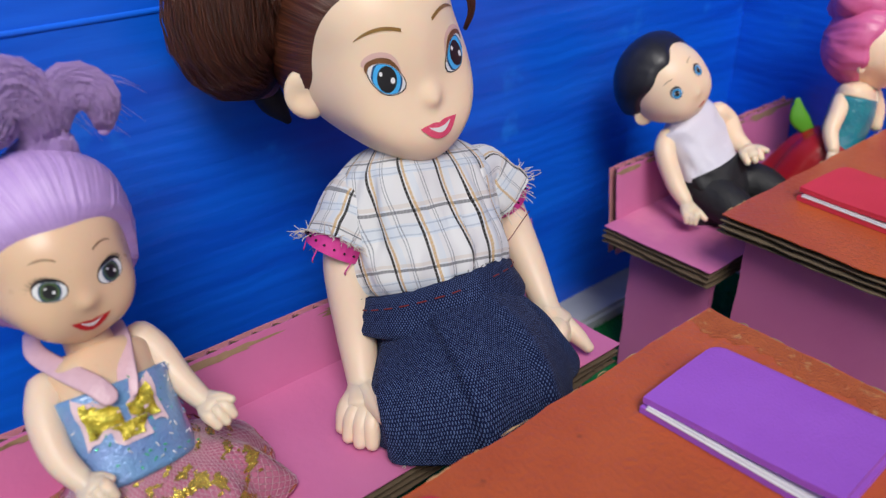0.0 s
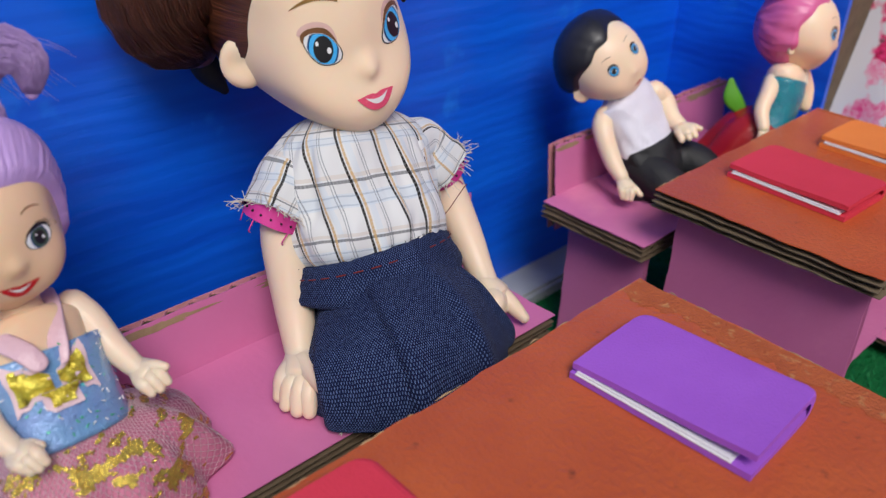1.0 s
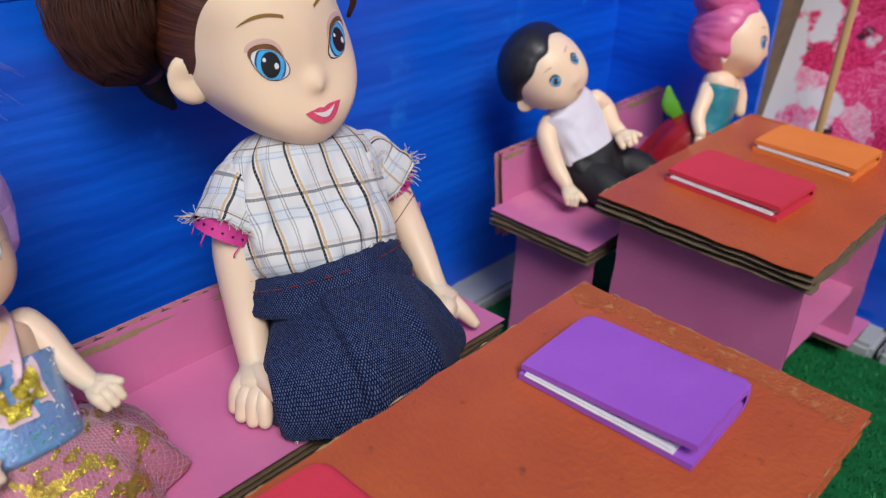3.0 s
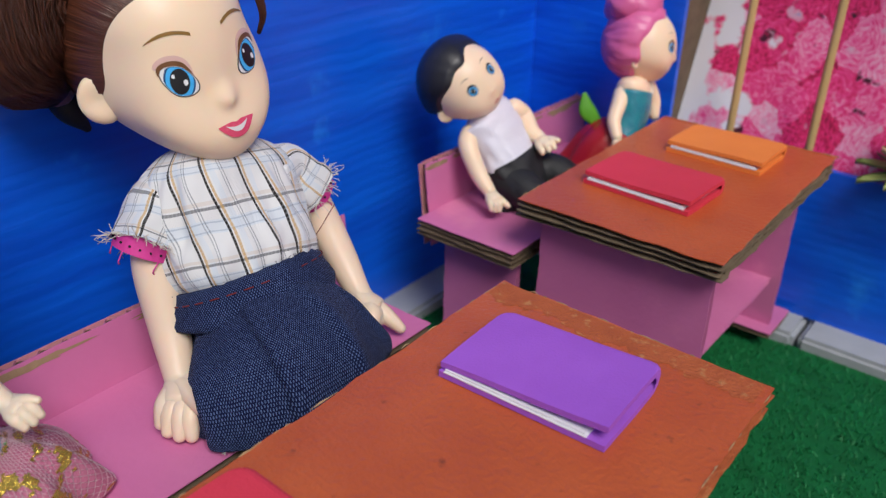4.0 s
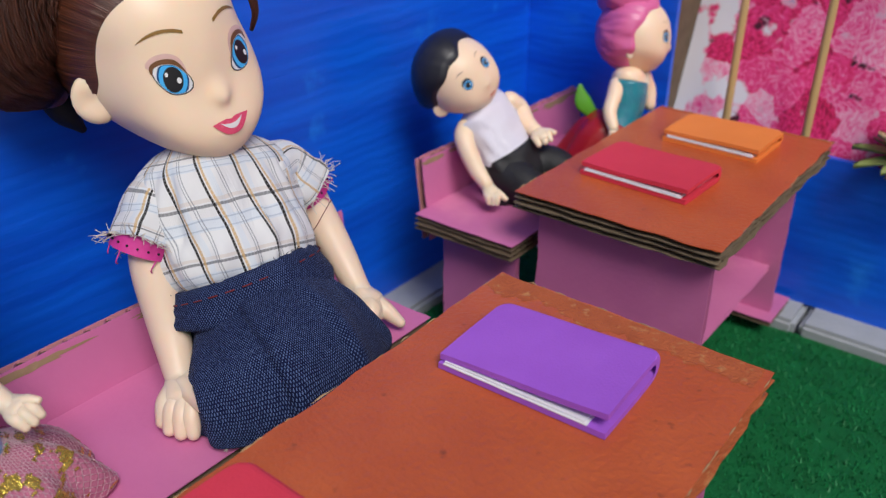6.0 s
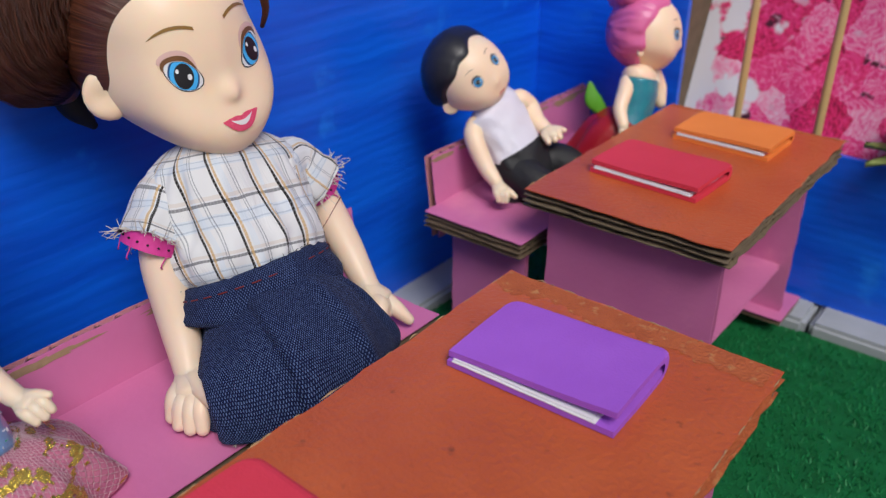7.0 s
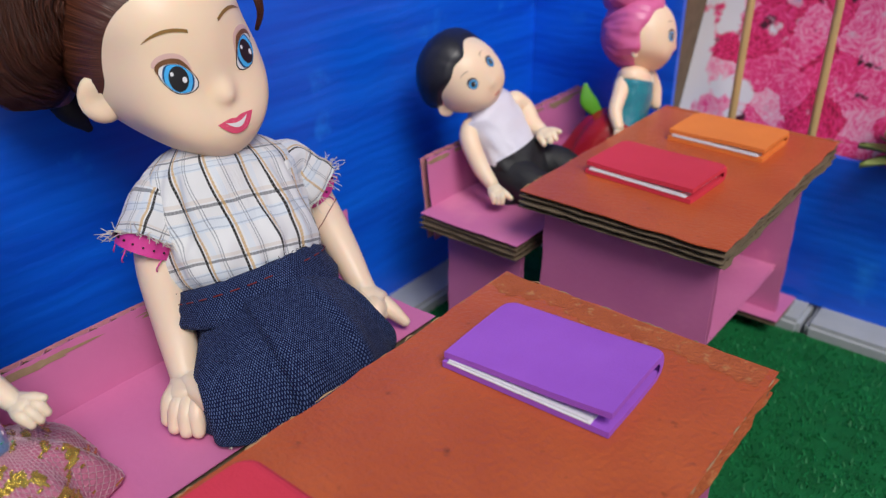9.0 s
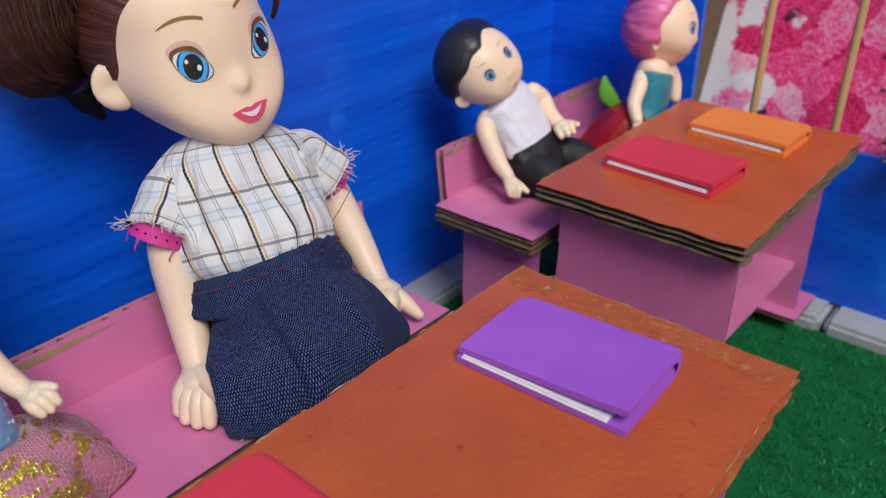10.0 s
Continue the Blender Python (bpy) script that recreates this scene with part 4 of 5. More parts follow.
    NS, NR = 200, 64
    rw = s.loft([(0.1155, 0.0237, 0.1410, 0.0143, 0.0180), (0.1170, 0.0240, 0.1340, 0.020, 0.027), (0.1180, 0.0250, 0.122, 0.030, 0.041), (0.1170, 0.0255, 0.1055, 0.036, 0.051)], side, TULLE, NS, NR, fl, 2.1)

    def out(p, k):
        p = Vector(p)
        return p + (p - Vector((0.117, 0.025, p.z - 0.008))).normalized() * k
    # net
    for i in range(0, NR - 2, 2):
        for j in range(0, NS, 2):
            if math.cos(2 * math.pi * j / NS) < -0.35:
                continue
            o = (i // 2) % 2
            p = out(rw[i][(j + o) % NS], 0.0006)
            for q in (rw[i + 2][(j + o + 1) % NS], rw[i + 2][(j + o - 1) % NS]):
                s.tube([p, out(q, 0.0006)], [0.00011, 0.00011], TULLE_NET, 3, 2, round_ends=False)
    # foil flakes lying on the net
    for i in range(3, NR - 2):
        for j in range(NS):
            m1 = noise.noise(Vector((i * 0.20, j * 0.14, 4.5))) + 0.45 * noise.noise(Vector((i * 0.55, j * 0.5, 1.5))) + 0.3 * rnd.random()
            if m1 > 0.42:
                q = [out(rw[i + a][(j + c) % NS], 0.0009 + 0.0005 * noise.noise(Vector(((i + a) * 0.9, (j + c) * 0.9, 2)))) for a, c in ((0, 0), (0, 1), (1, 1), (1, 0))]
                s.grid([[q[0], q[1]], [q[3], q[2]]], GOLD, False)
    return s.done("lilac_haired_doll", (0.115, 0.025, 0.104), "small lilac-haired doll in blue iridescent top and gold-flecked tulle skirt")


# ---- the black-haired doll ----
def black_haired_doll():
    s = Shape()
    H = Head(s, pose(0.0795, 0.3477, 0.1876, 37.1, -15.0, -17.2) @ Matrix.Scale(0.0224, 4), jaw=0.17, cheek=0.094, nose=0.055, chin=0.012, tall=1.006, nose_el=-18, eye_az=22.9, low=1.085, jut=0.133)
    H.skin(SKIN)
    for sy in (-1, 1):
        H.eye(sy, 22.9, 1.9, 0.140, 0.125, 14, 0.120, EYES_BLUE, lash=BLACK, p=1.9)
        H.brow(sy, 24, 21, 0.13, 0.010, 0.03, BROWN_PAINT)
        H.ear(sy, SKIN, 0.22, 0.24, 92, -12)
    H.mouth(-36, 0.13, 0.05, -0.01, LIP_SOFT)
    H.hair_cap(HAIR_BLACK, lambda a: 52 + 30 * abs(math.cos(a)) ** 2 + 45 * smooth(-0.1, 0.5, -math.sin(a)) + 9 * math.sin(2 * a) * (1 if math.sin(a) > 0 else 0.2) + 3 * math.sin(7 * a),
               1.07, 1.24, 0.006, freq=8)
    side = (-0.10, 0.90, 0.40)
    s.tube([(0.0830, 0.3520, 0.1760), (0.0890, 0.3570, 0.1670)], [0.0070, 0.0075], SKIN, 16)
    s.loft([(0.0875, 0.3565, 0.1700, 0.009, 0.012), (0.0905, 0.3578, 0.1660, 0.0120, 0.0205), (0.0960, 0.3590, 0.1570, 0.0135, 0.0195), (0.1030, 0.3597, 0.1470, 0.0140, 0.0180), (0.1090, 0.3600, 0.1385, 0.0142, 0.0182)],
           side, WHITE_SATIN, 72, 30, lambda v, a: 1 + 0.03 * math.sin(6 * a + 4 * v) * v + 0.07 * noise.noise(Vector((math.cos(a) * 3, math.sin(a) * 3, v * 5))), 2.3)
    s.loft([(0.1065, 0.3600, 0.1430, 0.0145, 0.0190), (0.1100, 0.3610, 0.1370, 0.0158, 0.0205), (0.1130, 0.3630, 0.1280, 0.0170, 0.0215), (0.1140, 0.3640, 0.1175, 0.0160, 0.0215)], side, BLACK_SATIN, 64, 20,
           lambda v, a: 1 + 0.05 * math.sin(7 * a + 6 * v) * v + 0.09 * noise.noise(Vector((math.cos(a) * 3, math.sin(a) * 3, v * 4 + 8))), 2.3)
    for y0, y1, z1 in ((0.353, 0.351, 0.1285), (0.374, 0.381, 0.1315)):
        s.tube([(0.112, y0, 0.1325), (0.128, y1, z1 + 0.001), (0.142, y1, z1 - 0.004), (0.152, y1, z1 - 0.010)], [0.0130, 0.0115, 0.0095, 0.008], BLACK_SATIN, 20, 20)
    s.tube([(0.0900, 0.3420, 0.1590), (0.0940, 0.3355, 0.1540), (0.1040, 0.3335, 0.1400), (0.1130, 0.3320, 0.1325)], [0.0058, 0.0058, 0.0052, 0.0040], SKIN, 16, 16)
    hand(s, (0.1130, 0.3320, 0.1325), (0.1185, 0.3300, 0.1285), [(0.1195, 0.3255, 0.1245), (0.1215, 0.3270, 0.1240), (0.1235, 0.3285, 0.1240)], (0.1260, 0.3330, 0.1265), SKIN, 0.0025)
    s.tube([(0.0985, 0.3755, 0.1690), (0.1020, 0.3810, 0.1635), (0.1105, 0.3770, 0.1568), (0.1180, 0.3760, 0.1535)], [0.0058, 0.0056, 0.0052, 0.0042], SKIN, 16, 16)
    hand(s, (0.1180, 0.3760, 0.1535), (0.1235, 0.3720, 0.1535), [(0.1265, 0.3655, 0.1495), (0.1295, 0.3685, 0.1510), (0.1315, 0.3715, 0.1525)], (0.1310, 0.3750, 0.1560), SKIN, 0.0028)
    # a little larger, and settled back against the bench
    seat_point = Vector((0.112, 0.359, 0.117))
    for v in s.bm.verts:
        v.co = seat_point + (v.co - seat_point) * 1.06 + Vector((-0.0153, 0.0236, -0.0127))
    return s.done("black_haired_doll", (0.097, 0.383, 0.104), "black-haired vinyl doll in white top and black trousers, leaning on bench")


# ---- the pink-haired doll ----
def pink_doll():
    s = Shape()
    H = Head(s, pose(0.1215, 0.4930, 0.1895, -6, -4, 22) @ Matrix.Scale(0.0236, 4), jaw=0.25, cheek=0.08, nose=0.05)
    H.skin(SKIN)
    for sy in (-1, 1):
        H.eye(sy, 27, 0, 0.17, 0.14, 10, 0.13, EYES_BLUE, lash=BROWN_PAINT, p=2.0)
        H.brow(sy, 28, 21, 0.14, 0.010, 0.04, BROWN_PAINT)
        H.ear(sy, SKIN, 0.12, 0.2, 96, -20)
    H.mouth(-29, 0.14, 0.07, 0.03, LIP_PINK)
    H.hair_cap(HAIR_PINK, lambda a: 58 + 30 * abs(math.cos(a)) ** 2 + 35 * smooth(0.2, 1, -math.sin(a)) + 2 * math.sin(9 * a), 1.08, 1.17, 0.05, freq=5)
    for dx, dy, dz, r in ((-0.25, 0.0, 1.05, 0.75), (-0.55, 0.25, 1.0, 0.6), (-0.45, -0.3, 1.15, 0.55), (0.0, 0.1, 1.2, 0.5)):
        rows = []
        for i in range(13):
            t = radians(-88 + 176 * i / 12)
            rows.append([H.m @ (Vector((dx, dy, dz)) + Vector((math.cos(t) * math.cos(a), math.cos(t) * math.sin(a), math.sin(t) * 0.8)) * r * (1 + 0.06 * math.sin(5 * a + 6 * t))) for a in [2 * math.pi * j / 24 for j in range(24)]])
        s.grid(rows, HAIR_PINK, True, True, True)
    side = (-0.25, 0.96, 0.05)
    s.tube([(0.1190, 0.4930, 0.1760), (0.1210, 0.4890, 0.1650)], [0.0068, 0.0075], SKIN, 16)
    s.loft([(0.1215, 0.4885, 0.1660, 0.0085, 0.012), (0.1230, 0.4865, 0.1620, 0.011, 0.019), (0.1240, 0.4840, 0.157, 0.012, 0.019)], side, SKIN, 40, 10)
    s.loft([(0.1235, 0.4850, 0.1595, 0.0128, 0.0195), (0.1245, 0.482, 0.150, 0.0135, 0.0185), (0.1245, 0.4785, 0.139, 0.0135, 0.0180), (0.1240, 0.4760, 0.130, 0.015, 0.020)], side, TEAL, 48, 16,
           lambda v, a: 1 + 0.03 * noise.noise(Vector((math.cos(a) * 3, math.sin(a) * 3, v * 5))))
    for sg in (-1, 1):
        s.tube([(0.1345, 0.4855 + sg * 0.006, 0.1590), (0.130, 0.4875 + sg * 0.008, 0.1660), (0.1215, 0.4890 + sg * 0.007, 0.1690)], [0.0022] * 3, CREAM, 8, 10, flat=0.4, side=(1, 0, 0.3))
    s.loft([(0.1240, 0.4760, 0.1335, 0.0155, 0.0205), (0.1200, 0.4720, 0.124, 0.024, 0.029), (0.1160, 0.4690, 0.1048, 0.030, 0.036)], side, RED_SATIN, 64, 18,
           lambda v, a: 1 + v * (0.07 * math.sin(8 * a) + 0.05 * math.sin(13 * a + 1)))
    s.tube([(0.110, 0.462, 0.140), (0.104, 0.458, 0.148), (0.101, 0.458, 0.158)], [0.004, 0.006, 0.002], GREEN_CLOTH, 10, 10, flat=0.25, side=(0.8, -0.6, 0))
    s.tube([(0.1225, 0.4690, 0.1610), (0.1250, 0.4620, 0.1560), (0.1270, 0.4535, 0.1470), (0.1330, 0.4480, 0.1390)], [0.0052, 0.0052, 0.0047, 0.0038], SKIN, 14, 14)
    hand(s, (0.1330, 0.4480, 0.1390), (0.1360, 0.4460, 0.1330), [(0.1370, 0.4440, 0.1280), (0.1385, 0.4455, 0.1275), (0.1395, 0.4475, 0.1280)], (0.1395, 0.4490, 0.1330), SKIN, 0.0022)
    s.tube([(0.1270, 0.5020, 0.1590), (0.1300, 0.5050, 0.1500), (0.1330, 0.5030, 0.1400)], [0.0052, 0.0050, 0.0040], SKIN, 14, 12)
    return s.done("pink_haired_doll", (0.118, 0.472, 0.104), "pink-haired vinyl doll in teal top and red skirt, seated")


schoolgirl_doll()
lilac_doll()
black_haired_doll()
pink_doll()


# ---- furniture ----
def desk(x0, x1, y0, y1, ztop, seed, label):
    d = tagged(empty("school_desk", Matrix.Translation(((x0 + x1) / 2, (y0 + y1) / 2, 0))), label, "desk", "toy school desks")
    w, l = (x1 - x0) / 2, (y1 - y0) / 2
    board(d, "desktop", -w, w, -l, l, ztop, layers=3, along="x", face=M_ORANGE, seed=seed, wob=0.0014, edge=M_FUZZ if seed == 1 else M_CARD)
    rnd = random.Random(seed + 40)
    # paper rubbed to a tan nap along the far edge
    s = Shape()
    rows = []
    for i in range(121):
        u = i / 120
        inner = 0.013 + 0.006 * noise.noise(Vector((u * 6, seed, 0))) + 0.003 * noise.noise(Vector((u * 26, seed, 2))) + 0.0015 * noise.noise(Vector((u * 80, seed, 3)))
        rows.append([Vector((-w + 0.001 + (2 * w - 0.004) * u, l - 0.0008 - inner * k * (1 if seed == 1 else 0.25), ztop + 0.00012 + 0.0003 * max(noise.noise(Vector((u * 40, k * 6, 1))), 0) * math.sin(math.pi * min(k + 0.05, 1)))) for k in (1, 0.8, 0.6, 0.4, 0.2, 0)])
    s.grid(rows, M_FUZZ, False)
    part("worn_strip", s.bm, M_FUZZ, d, "tan nap where the cover is rubbed")
    for k in range(46):
        e = rnd.choice((0, 0, 1, 2, 2))
        u, ln = rnd.uniform(-0.97, 0.97), rnd.uniform(0.002, 0.009)
        x, y, dx, dy = ((-w, u * l, 0, ln), (u * w, l, ln, 0), (w, u * l, 0, ln))[e]
        s = Shape()
        s.tube([(x, y, ztop - 0.0002), (x + dx * 0.5 + rnd.uniform(-1, 1) * 0.0003, y + dy * 0.5 + rnd.uniform(-1, 1) * 0.0003, ztop + rnd.uniform(-0.0002, 0.0004)), (x + dx, y + dy, ztop - 0.0003)],
               [0.0001, rnd.uniform(0.00016, 0.00034), 0.0001], M_CHIP, 6, 7)
        part("edge_chip", s.bm, M_CHIP, d, "pale torn paper edge")
    board(d, "front_panel", -(ztop - 0.0112), 0.0, -w + 0.010, w - 0.006, 0.0, 1, along="x", seed=seed + 3, under=M_PINK,
          m=Matrix.Translation((0, -l + 0.012, 0)) @ Euler((0, 0, radians(-90))).to_matrix().to_4x4() @ Euler((0, radians(90), 0)).to_matrix().to_4x4())
    board(d, "back_panel", -(ztop - 0.0112), -0.0146, -w + 0.010, w - 0.014, 0.0, 1, along="x", seed=seed + 4, under=M_PINK,
          m=Matrix.Translation((0, l - 0.012, 0)) @ Euler((0, 0, radians(-90))).to_matrix().to_4x4() @ Euler((0, radians(90), 0)).to_matrix().to_4x4())
    board(d, "shelf", -w + 0.012, w - 0.020, -l + 0.0165, l - 0.0125, 0.050, 1, along="x", seed=seed + 5, under=M_PINK)
    board(d, "foot_board", -w + 0.012, w - 0.009, l - 0.024, l + 0.017, 0.0142, 1, along="x", seed=seed + 6, under=M_CARD_DARK)
    return d


def bench(x0, x1, y0, y1, z, back, seed, label):
    """back: (its y from, to, its top and bottom height, lean)."""
    d = tagged(empty("school_bench", Matrix.Translation(((x0 + x1) / 2, (y0 + y1) / 2, 0))), label, "bench", "toy school benches")
    cx, cy = (x0 + x1) / 2, (y0 + y1) / 2
    w, l = (x1 - x0) / 2, (y1 - y0) / 2
    board(d, "seat", -w, w, -l, l, z, layers=3, along="x", seed=seed, edge=M_CARD_DARK, wob=0.0009)
    b0, b1, ztop, zbot, lean = back
    rot = Matrix.Translation((-w, 0, z)) @ Euler((0, radians(90 - lean), 0)).to_matrix().to_4x4()
    bk = board(d, "backrest", -(ztop - z), z - zbot, b0 - cy, b1 - cy, 0.0, 1, t=0.0054, along="x", m=rot, seed=seed + 1, wob=0.0009, under=M_PINK_EDGE, edge=M_CARD, flute=0.0003, pitch=0.0100)
    rim = bmesh.new()
    top = -(ztop - z)
    fluting(rim, top + 0.0002, top + 0.0013, b0 - cy + 0.0006, b1 - cy - 0.0006, -0.0057, -0.0004, pitch=0.0100, along="x", seed=seed + 1, th=0.0006)
    part("painted_rim", rim, M_PINK_EDGE, bk, "pink paint on the wavy paper edge")
    rnd = random.Random(seed)
    for k in range(7):
        yy = b0 - cy + (b1 - b0) * (k + 0.3 + 0.5 * rnd.random()) / 7
        n, L, W = 26, rnd.uniform(0.009, 0.022), rnd.uniform(0.0010, 0.0026)
        bm = bmesh.new()
        vs = []
        for i in range(n):
            a = 2 * math.pi * i / n
            r = 1 + 0.7 * noise.noise(Vector((math.cos(a) * 2.6, math.sin(a) * 2.6, k + seed)))
            vs.append(bm.verts.new((max(-(ztop - z) + 0.0008 + W * (1 + math.sin(a) * r), -(ztop - z) + 0.0008), yy + L * math.cos(a) * r, 0.00022)))
        bm.faces.new(vs)
        part("worn_patch", bm, M_TAN, bk, "paint rubbed off to bare cardboard")
    for yy in ((-l + 0.015, l - 0.02)):
        board(d, "leg_panel", -(z - 0.0105), -0.0005, -w + 0.011, w - 0.006, 0.0, 1, along="x", seed=seed + 7, under=M_PINK,
              m=Matrix.Translation((0, yy, 0)) @ Euler((0, 0, radians(-90))).to_matrix().to_4x4() @ Euler((0, radians(90), 0)).to_matrix().to_4x4())
    return d


desk(0.186, 0.3095, 0.05, 0.241, 0.14, 1, "orange-topped cardboard school desk with a purple book on it")
desk(0.140, 0.2575, 0.320, 0.506, 0.14, 2, "orange-topped cardboard school desk with red and orange books")
bench(0.0745, 0.1485, -0.10, 0.235, 0.104, (-0.10, 0.255, 0.1325, 0.085, 8), 3, "pink painted cardboard bench with worn corrugated backrest edge")
bench(0.0670, 0.1390, 0.321, 0.500, 0.104, (0.333, 0.526, 0.135, 0.081, 6), 4, "pink painted cardboard bench beside the window wall")


def book(x, y, z, rot, L, wide, h0, h1, cover, name, label, page_in=0.006, seed=0, th=0.0026, gap=0.5):
    """A little book: one foam sheet folded round a few white pages; its back is at +y. h0, h1: its height at the two ends."""
    e = tagged(empty(name, pose(x, y, z, 0, 0, rot)), label, "book", "toy foam books")
    s = Shape()
    rows = []
    nx = 14
    for i in range(nx + 1):
        u = (0, 0.004, 0.015, 0.035, 0.065, 0.2, 0.35, 0.5, 0.65, 0.8, 0.935, 0.965, 0.985, 0.996, 1)[i]
        h = h0 + (h1 - h0) * u + 0.0004 * math.sin(5 * u + seed)
        xx = (u - 0.5) * L
        rc = 0.005
        q = max(abs(xx) - (L / 2 - rc), 0) / rc
        W = wide - 2 * 0.5 * rc * (1 - math.sqrt(max(1 - q * q, 0)))
        y_off = (wide - W) / 2
        r = h / 2 - th / 2
        mid = []
        for k in range(7):
            q = k / 6
            mid.append((-W / 2 + (W - r) * q, th / 2 + 0.0002 * math.sin(q * 6 + seed)))
        for k in range(1, 8):
            a = -math.pi / 2 + math.pi * k / 8
            mid.append((W / 2 - r + r * math.cos(a), h / 2 + r * math.sin(a)))
        for k in range(7):
            q = 1 - k / 6
            sag = 0.0007 * math.sin(math.pi * q) * gap
            mid.append((-W / 2 + 0.0012 + (W - r - 0.0012) * q, h - th / 2 + sag - (1 - q) * 0.001 * gap))
        out, inn = [], []
        for k in range(len(mid)):
            a, b = mid[max(k - 1, 0)], mid[min(k + 1, len(mid) - 1)]
            t = Vector((b[0] - a[0], b[1] - a[1])).normalized()
            nn = Vector((t.y, -t.x))
            out.append((mid[k][0] + nn.x * th / 2, mid[k][1] + nn.y * th / 2))
            inn.append((mid[k][0] - nn.x * th / 2, mid[k][1] - nn.y * th / 2))
        ring = out + inn[::-1]
        rows.append([Vector((xx, p - y_off, q)) for p, q in ring])
    s.grid(rows, cover, True, False, False)
    n = len(rows[0])
    for r, rev in ((rows[0], False), (rows[-1], True)):
        V = [s.bm.verts.new(p) for p in r]
        for k in range(n // 2 - 1):
            q = (V[k], V[k + 1], V[n - 2 - k], V[n - 1 - k])
            s.bm.faces.new(q[::-1] if rev else q)
    for f in s.bm.faces:
        f.smooth = False
    ob = part("cover", s.bm, cover, e)
    # pages
    bm = bmesh.new()
    for k in range(2):
        z0 = th + 0.0002 + k * 0.0007
        sheet(bm, -L / 2 + 0.0025, L / 2 - page_in - 0.001 * k, -wide / 2 - 0.0002 + 0.0008 * k, wide / 2 - 0.006, z0, z0 + 0.00045, n=12, wob=0.0003, seed=seed + k)
    part("page_block", bm, M_PAPER, e, "a few white paper pages")
    return e


book(0.2424, 0.1904, 0.1402, 2.0, 0.0690, 0.0471, 0.0064, 0.0108, M_PURPLE, "purple_book", "thick purple foam book lying closed on the orange desk", 0.007, 1)
book(0.2300, 0.0610, 0.1402, -1.0, 0.0690, 0.045, 0.0075, 0.0090, M_RED, "red_book", "red foam book lying near the end of the orange desk", 0.006, 2)
book(0.1905, 0.3845, 0.1402, -3.0, 0.0655, 0.046, 0.0078, 0.0084, M_RED, "red_book", "red foam book with white pages beside an orange one", 0.003, 3)
book(0.2015, 0.4640, 0.1402, -2.0, 0.0610, 0.044, 0.0075, 0.0080, M_ORFOAM, "orange_book", "orange foam book with white pages beside a red one", 0.003, 4)


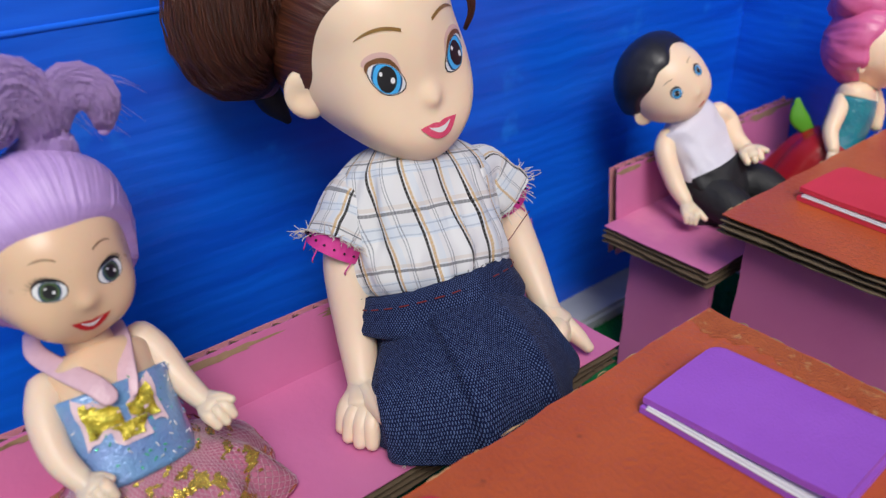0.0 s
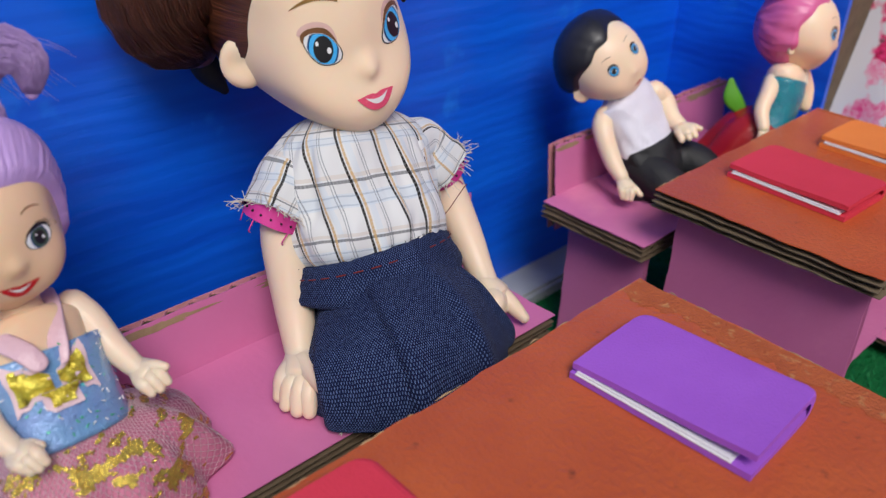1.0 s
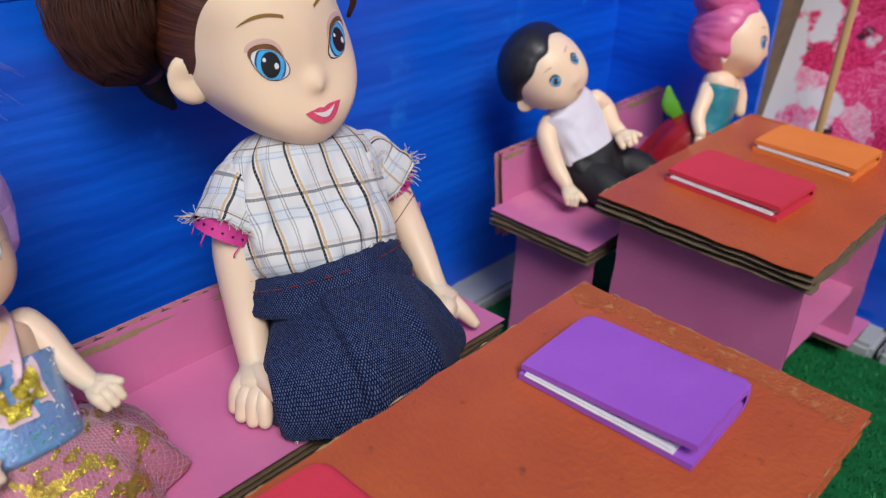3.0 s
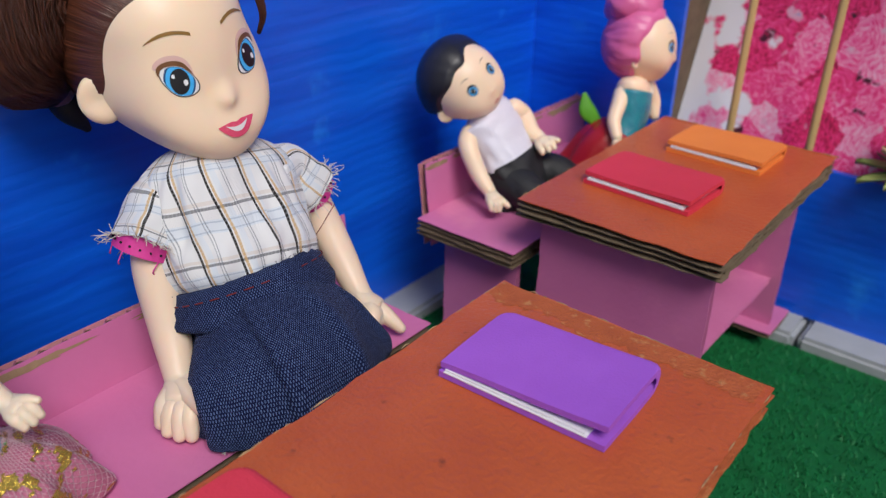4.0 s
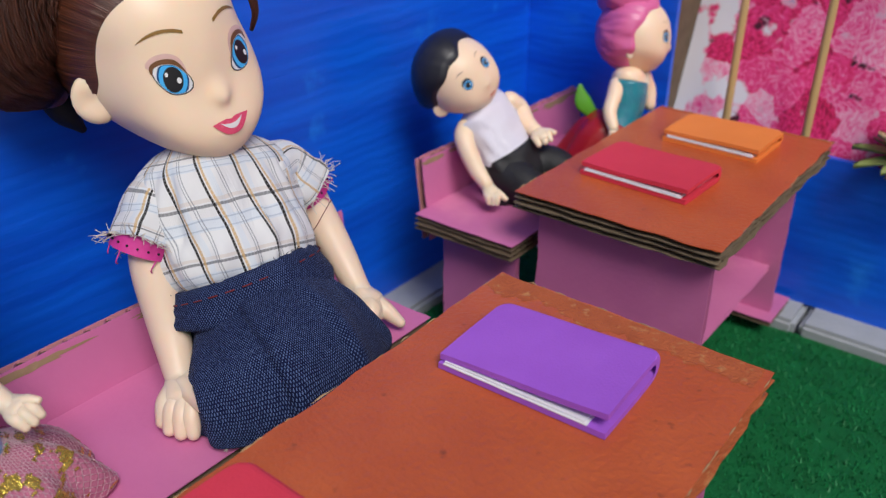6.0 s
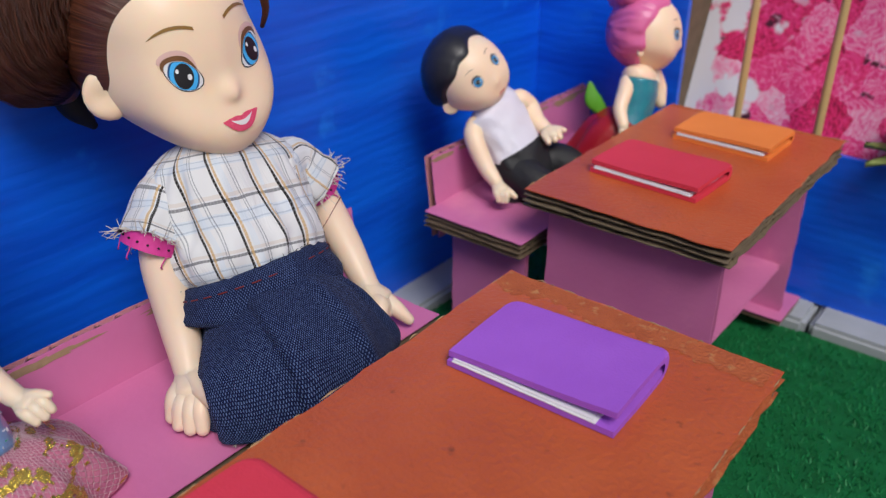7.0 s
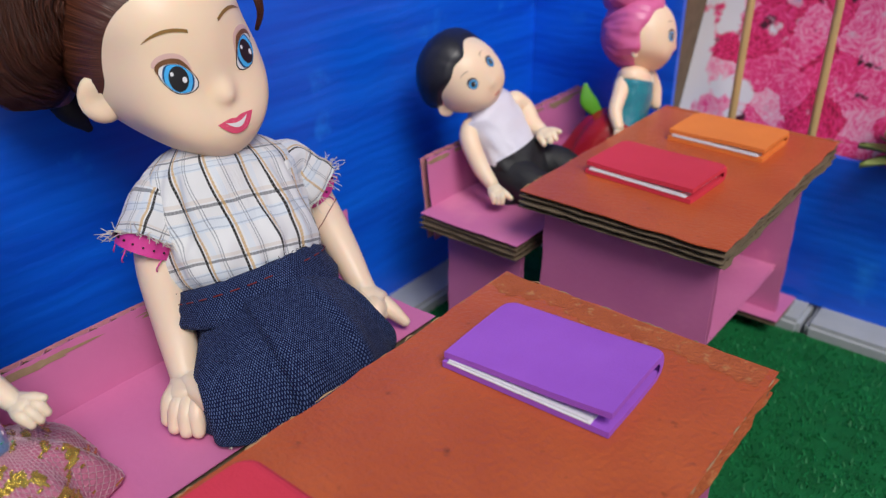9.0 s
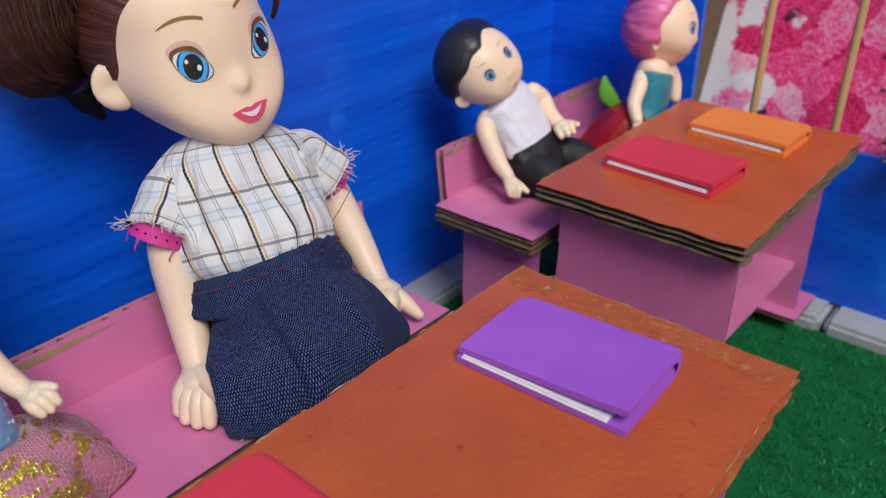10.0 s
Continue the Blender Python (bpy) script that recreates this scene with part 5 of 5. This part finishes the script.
# ---- behind the window ----
def blossom_print():
    """A printed picture of pink blossom: clumps of petals on a pale sky."""
    m = bpy.data.materials.new("blossom_print")
    m.use_nodes = True
    N, L = m.node_tree.nodes, m.node_tree.links
    b = N["Principled BSDF"]
    b.inputs["Roughness"].default_value = 0.45
    tc = N.new("ShaderNodeTexCoord")
    nz = N.new("ShaderNodeTexNoise")
    nz.inputs["Scale"].default_value, nz.inputs["Detail"].default_value = 90, 4
    L.new(tc.outputs["Object"], nz.inputs["Vector"])
    warp = N.new("ShaderNodeVectorMath")
    warp.operation = 'MULTIPLY_ADD'
    warp.inputs[1].default_value = (0.013, 0.013, 0.013)
    L.new(nz.outputs["Color"], warp.inputs[0])
    L.new(tc.outputs["Object"], warp.inputs[2])

    def vor(scale):
        v = N.new("ShaderNodeTexVoronoi")
        v.inputs["Scale"].default_value = scale
        L.new(warp.outputs[0], v.inputs["Vector"])
        return v
    big, small = vor(42), vor(190)
    # each bloom: petals in rings round its own middle
    off = N.new("ShaderNodeVectorMath")
    off.operation = 'SUBTRACT'
    L.new(warp.outputs[0], off.inputs[0])
    L.new(big.outputs["Position"], off.inputs[1])
    ox = N.new("ShaderNodeSeparateXYZ")
    L.new(off.outputs[0], ox.inputs[0])
    ang = math_node(N, L, 'ARCTAN2', ox.outputs[2], ox.outputs[0])
    ring = math_node(N, L, 'MULTIPLY', big.outputs["Distance"], 9.0)
    twist = math_node(N, L, 'MULTIPLY_ADD', math_node(N, L, 'FLOOR', ring), 0.9, math_node(N, L, 'MULTIPLY', ang, 4.5))
    petal = math_node(N, L, 'ABSOLUTE', math_node(N, L, 'SINE', twist))
    tip = math_node(N, L, 'FRACT', math_node(N, L, 'MULTIPLY_ADD', petal, 0.35, ring))
    ramp = N.new("ShaderNodeValToRGB")
    els = ramp.color_ramp.elements
    els[0].position, els[0].color = 0.0, (0.22, 0.004, 0.05, 1)
    els[1].position, els[1].color = 1.0, (0.92, 0.62, 0.74, 1)
    for p, c in ((0.16, (0.42, 0.006, 0.06, 1)), (0.30, (0.76, 0.02, 0.14, 1)), (0.50, (0.88, 0.06, 0.27, 1)), (0.70, (0.92, 0.28, 0.48, 1))):
        e = els.new(p)
        e.color = c
    sep = N.new("ShaderNodeSeparateColor")
    L.new(big.outputs["Color"], sep.inputs[0])
    v1 = math_node(N, L, 'MULTIPLY_ADD', tip, 0.26, math_node(N, L, 'MULTIPLY_ADD', sep.outputs[0], 0.62, -0.10))
    v1 = math_node(N, L, 'ADD', v1, math_node(N, L, 'MULTIPLY', small.outputs["Distance"], 0.22))
    v1 = math_node(N, L, 'ADD', v1, math_node(N, L, 'MULTIPLY', petal, 0.12))
    L.new(v1, ramp.inputs[0])
    # pale sky between the clumps, more of it towards one side
    xyz = N.new("ShaderNodeSeparateXYZ")
    L.new(tc.outputs["Object"], xyz.inputs[0])
    n2 = N.new("ShaderNodeTexNoise")
    n2.inputs["Scale"].default_value, n2.inputs["Detail"].default_value = 34, 4
    L.new(tc.outputs["Object"], n2.inputs["Vector"])
    side = N.new("ShaderNodeMapRange")
    side.inputs["From Min"].default_value, side.inputs["From Max"].default_value = 0.0, 0.085
    side.inputs["To Min"].default_value, side.inputs["To Max"].default_value = 0.62, 0.22
    L.new(xyz.outputs[0], side.inputs["Value"])
    mask = N.new("ShaderNodeMapRange")
    L.new(math_node(N, L, 'SUBTRACT', n2.outputs["Fac"], side.outputs[0]), mask.inputs["Value"])
    mask.inputs["From Min"].default_value, mask.inputs["From Max"].default_value = -0.03, 0.02
    mx = N.new("ShaderNodeMix")
    mx.data_type = 'RGBA'
    mx.inputs["A"].default_value = (0.80, 0.80, 0.86, 1)
    L.new(mask.outputs[0], mx.inputs["Factor"])
    L.new(ramp.outputs[0], mx.inputs["B"])
    # dark twigs and a few pale petals
    n3 = N.new("ShaderNodeTexNoise")
    n3.inputs["Scale"].default_value, n3.inputs["Detail"].default_value = 55, 3
    mp = N.new("ShaderNodeMapping")
    mp.inputs["Location"].default_value = (3, 7, 1)
    L.new(tc.outputs["Object"], mp.inputs["Vector"])
    L.new(mp.outputs[0], n3.inputs["Vector"])
    out = mx.outputs["Result"]
    for lo, hi, c in ((0.66, 0.70, (0.06, 0.008, 0.02, 1)), (0.36, 0.30, (0.80, 0.42, 0.56, 1)), (0.285, 0.26, (0.25, 0.35, 0.60, 1))):
        k = N.new("ShaderNodeMapRange")
        k.inputs["From Min"].default_value, k.inputs["From Max"].default_value = lo, hi
        L.new(n3.outputs["Fac"], k.inputs["Value"])
        m2 = N.new("ShaderNodeMix")
        m2.data_type = 'RGBA'
        L.new(math_node(N, L, 'MULTIPLY', k.outputs[0], mask.outputs[0]), m2.inputs["Factor"])
        L.new(out, m2.inputs["A"])
        m2.inputs["B"].default_value = c
        out = m2.outputs["Result"]
    L.new(out, b.inputs["Base Color"])
    return m


lean = math.atan(0.34)
poster = part("blossom_poster", bm_box(0.0, 0.36, 0.0, 0.0012, 0.0, 0.27), blossom_print())
poster.matrix_basis = Matrix.Translation((0.1335, 0.5365, 0.100)) @ Euler((-lean, 0, 0)).to_matrix().to_4x4()
tagged(poster, "printed picture of pink blossom leaning behind the window bars", "poster")

M_PETAL = mat("beige_pink_petal", (0.62, 0.34, 0.24), 0.5, (0.60, 0.42, 0.22), 120, 0.8, 0.2, 400)
M_LEAF = mat("olive_plastic_leaf", (0.14, 0.20, 0.04), 0.45, (0.32, 0.36, 0.12), 120, 0.8, 0.2, 400)


def leaf_bm(length, width, curl):
    s = Shape()
    rows = []
    for i in range(9):
        u = i / 8
        w = width * math.sin(math.pi * min(u * 0.85 + 0.12, 1)) ** 0.8
        rows.append([Vector((length * u, w * k, curl * length * u * u + 0.18 * width * abs(k) * 2 + dz)) for k, dz in ((-0.5, 0), (-0.25, 0), (0, 0), (0.25, 0), (0.5, 0), (0.25, -0.0008), (0, -0.001), (-0.25, -0.0008))])
    s.grid(rows, M_LEAF, True, True, True)
    return s.bm


def flower(at):
    e = tagged(empty("artificial_flower", Matrix.Translation(at)), "beige and pink plastic flower with olive leaves on the sill", "flower")
    bm = bmesh.new()
    bmesh.ops.create_cone(bm, cap_ends=True, segments=10, radius1=0.0035, radius2=0.002, depth=0.012, matrix=Matrix.Translation((0, 0, 0.004)))
    part("stem", bm, M_LEAF, e)
    rnd = random.Random(6)
    for ring, (count, length, pitch, zz) in enumerate(((9, 0.019, 8, 0.010), (8, 0.016, 34, 0.012), (6, 0.012, 58, 0.014), (4, 0.008, 78, 0.015))):
        for k in range(count):
            p = part("petal", leaf_bm(length, length * 0.55, 0.25), M_PETAL, e)
            p.matrix_basis = Matrix.Translation((0, 0, zz)) @ Euler((0, radians(-pitch + rnd.uniform(-6, 6)), 2 * math.pi * (k + 0.5 * ring) / count)).to_matrix().to_4x4()
    for a in (100, 150, 185, 215, 250, 300, 350):
        p = part("leaf", leaf_bm(0.027, 0.009, -0.12), M_LEAF, e)
        p.matrix_basis = Matrix.Translation((0, 0, 0.006)) @ Euler((0, radians(rnd.uniform(-14, 6)), radians(a))).to_matrix().to_4x4()
    return e


flower((0.303, 0.5330, 0.1205)).scale = (1.45, 1.45, 1.45)


# ---- turf ----
def turf():
    rnd = np.random.RandomState(3)
    n = 52000
    x = 0.04 + 0.62 * rnd.rand(n)
    y = -0.12 + 0.618 * rnd.rand(n)
    h = 0.0022 + 0.0018 * rnd.rand(n)
    a = 2 * np.pi * rnd.rand(n)
    w = 0.00035 + 0.0003 * rnd.rand(n)
    lx, ly = 0.0016 * rnd.randn(n), 0.0016 * rnd.randn(n)
    v = np.empty((n, 3, 3))
    v[:, 0] = np.stack([x - w * np.cos(a), y - w * np.sin(a), 0 * x - 0.0002], 1)
    v[:, 1] = np.stack([x + w * np.cos(a), y + w * np.sin(a), 0 * x - 0.0002], 1)
    v[:, 2] = np.stack([x + lx, y + ly, h], 1)
    me = bpy.data.meshes.new("turf_blades")
    me.from_pydata(v.reshape(-1, 3).tolist(), [], np.arange(3 * n).reshape(-1, 3).tolist())
    me.materials.append(M_BLADE)
    tagged(new("turf_blades", me), "short dense green plastic turf blades", "artificial grass", kind="stuff")


turf()
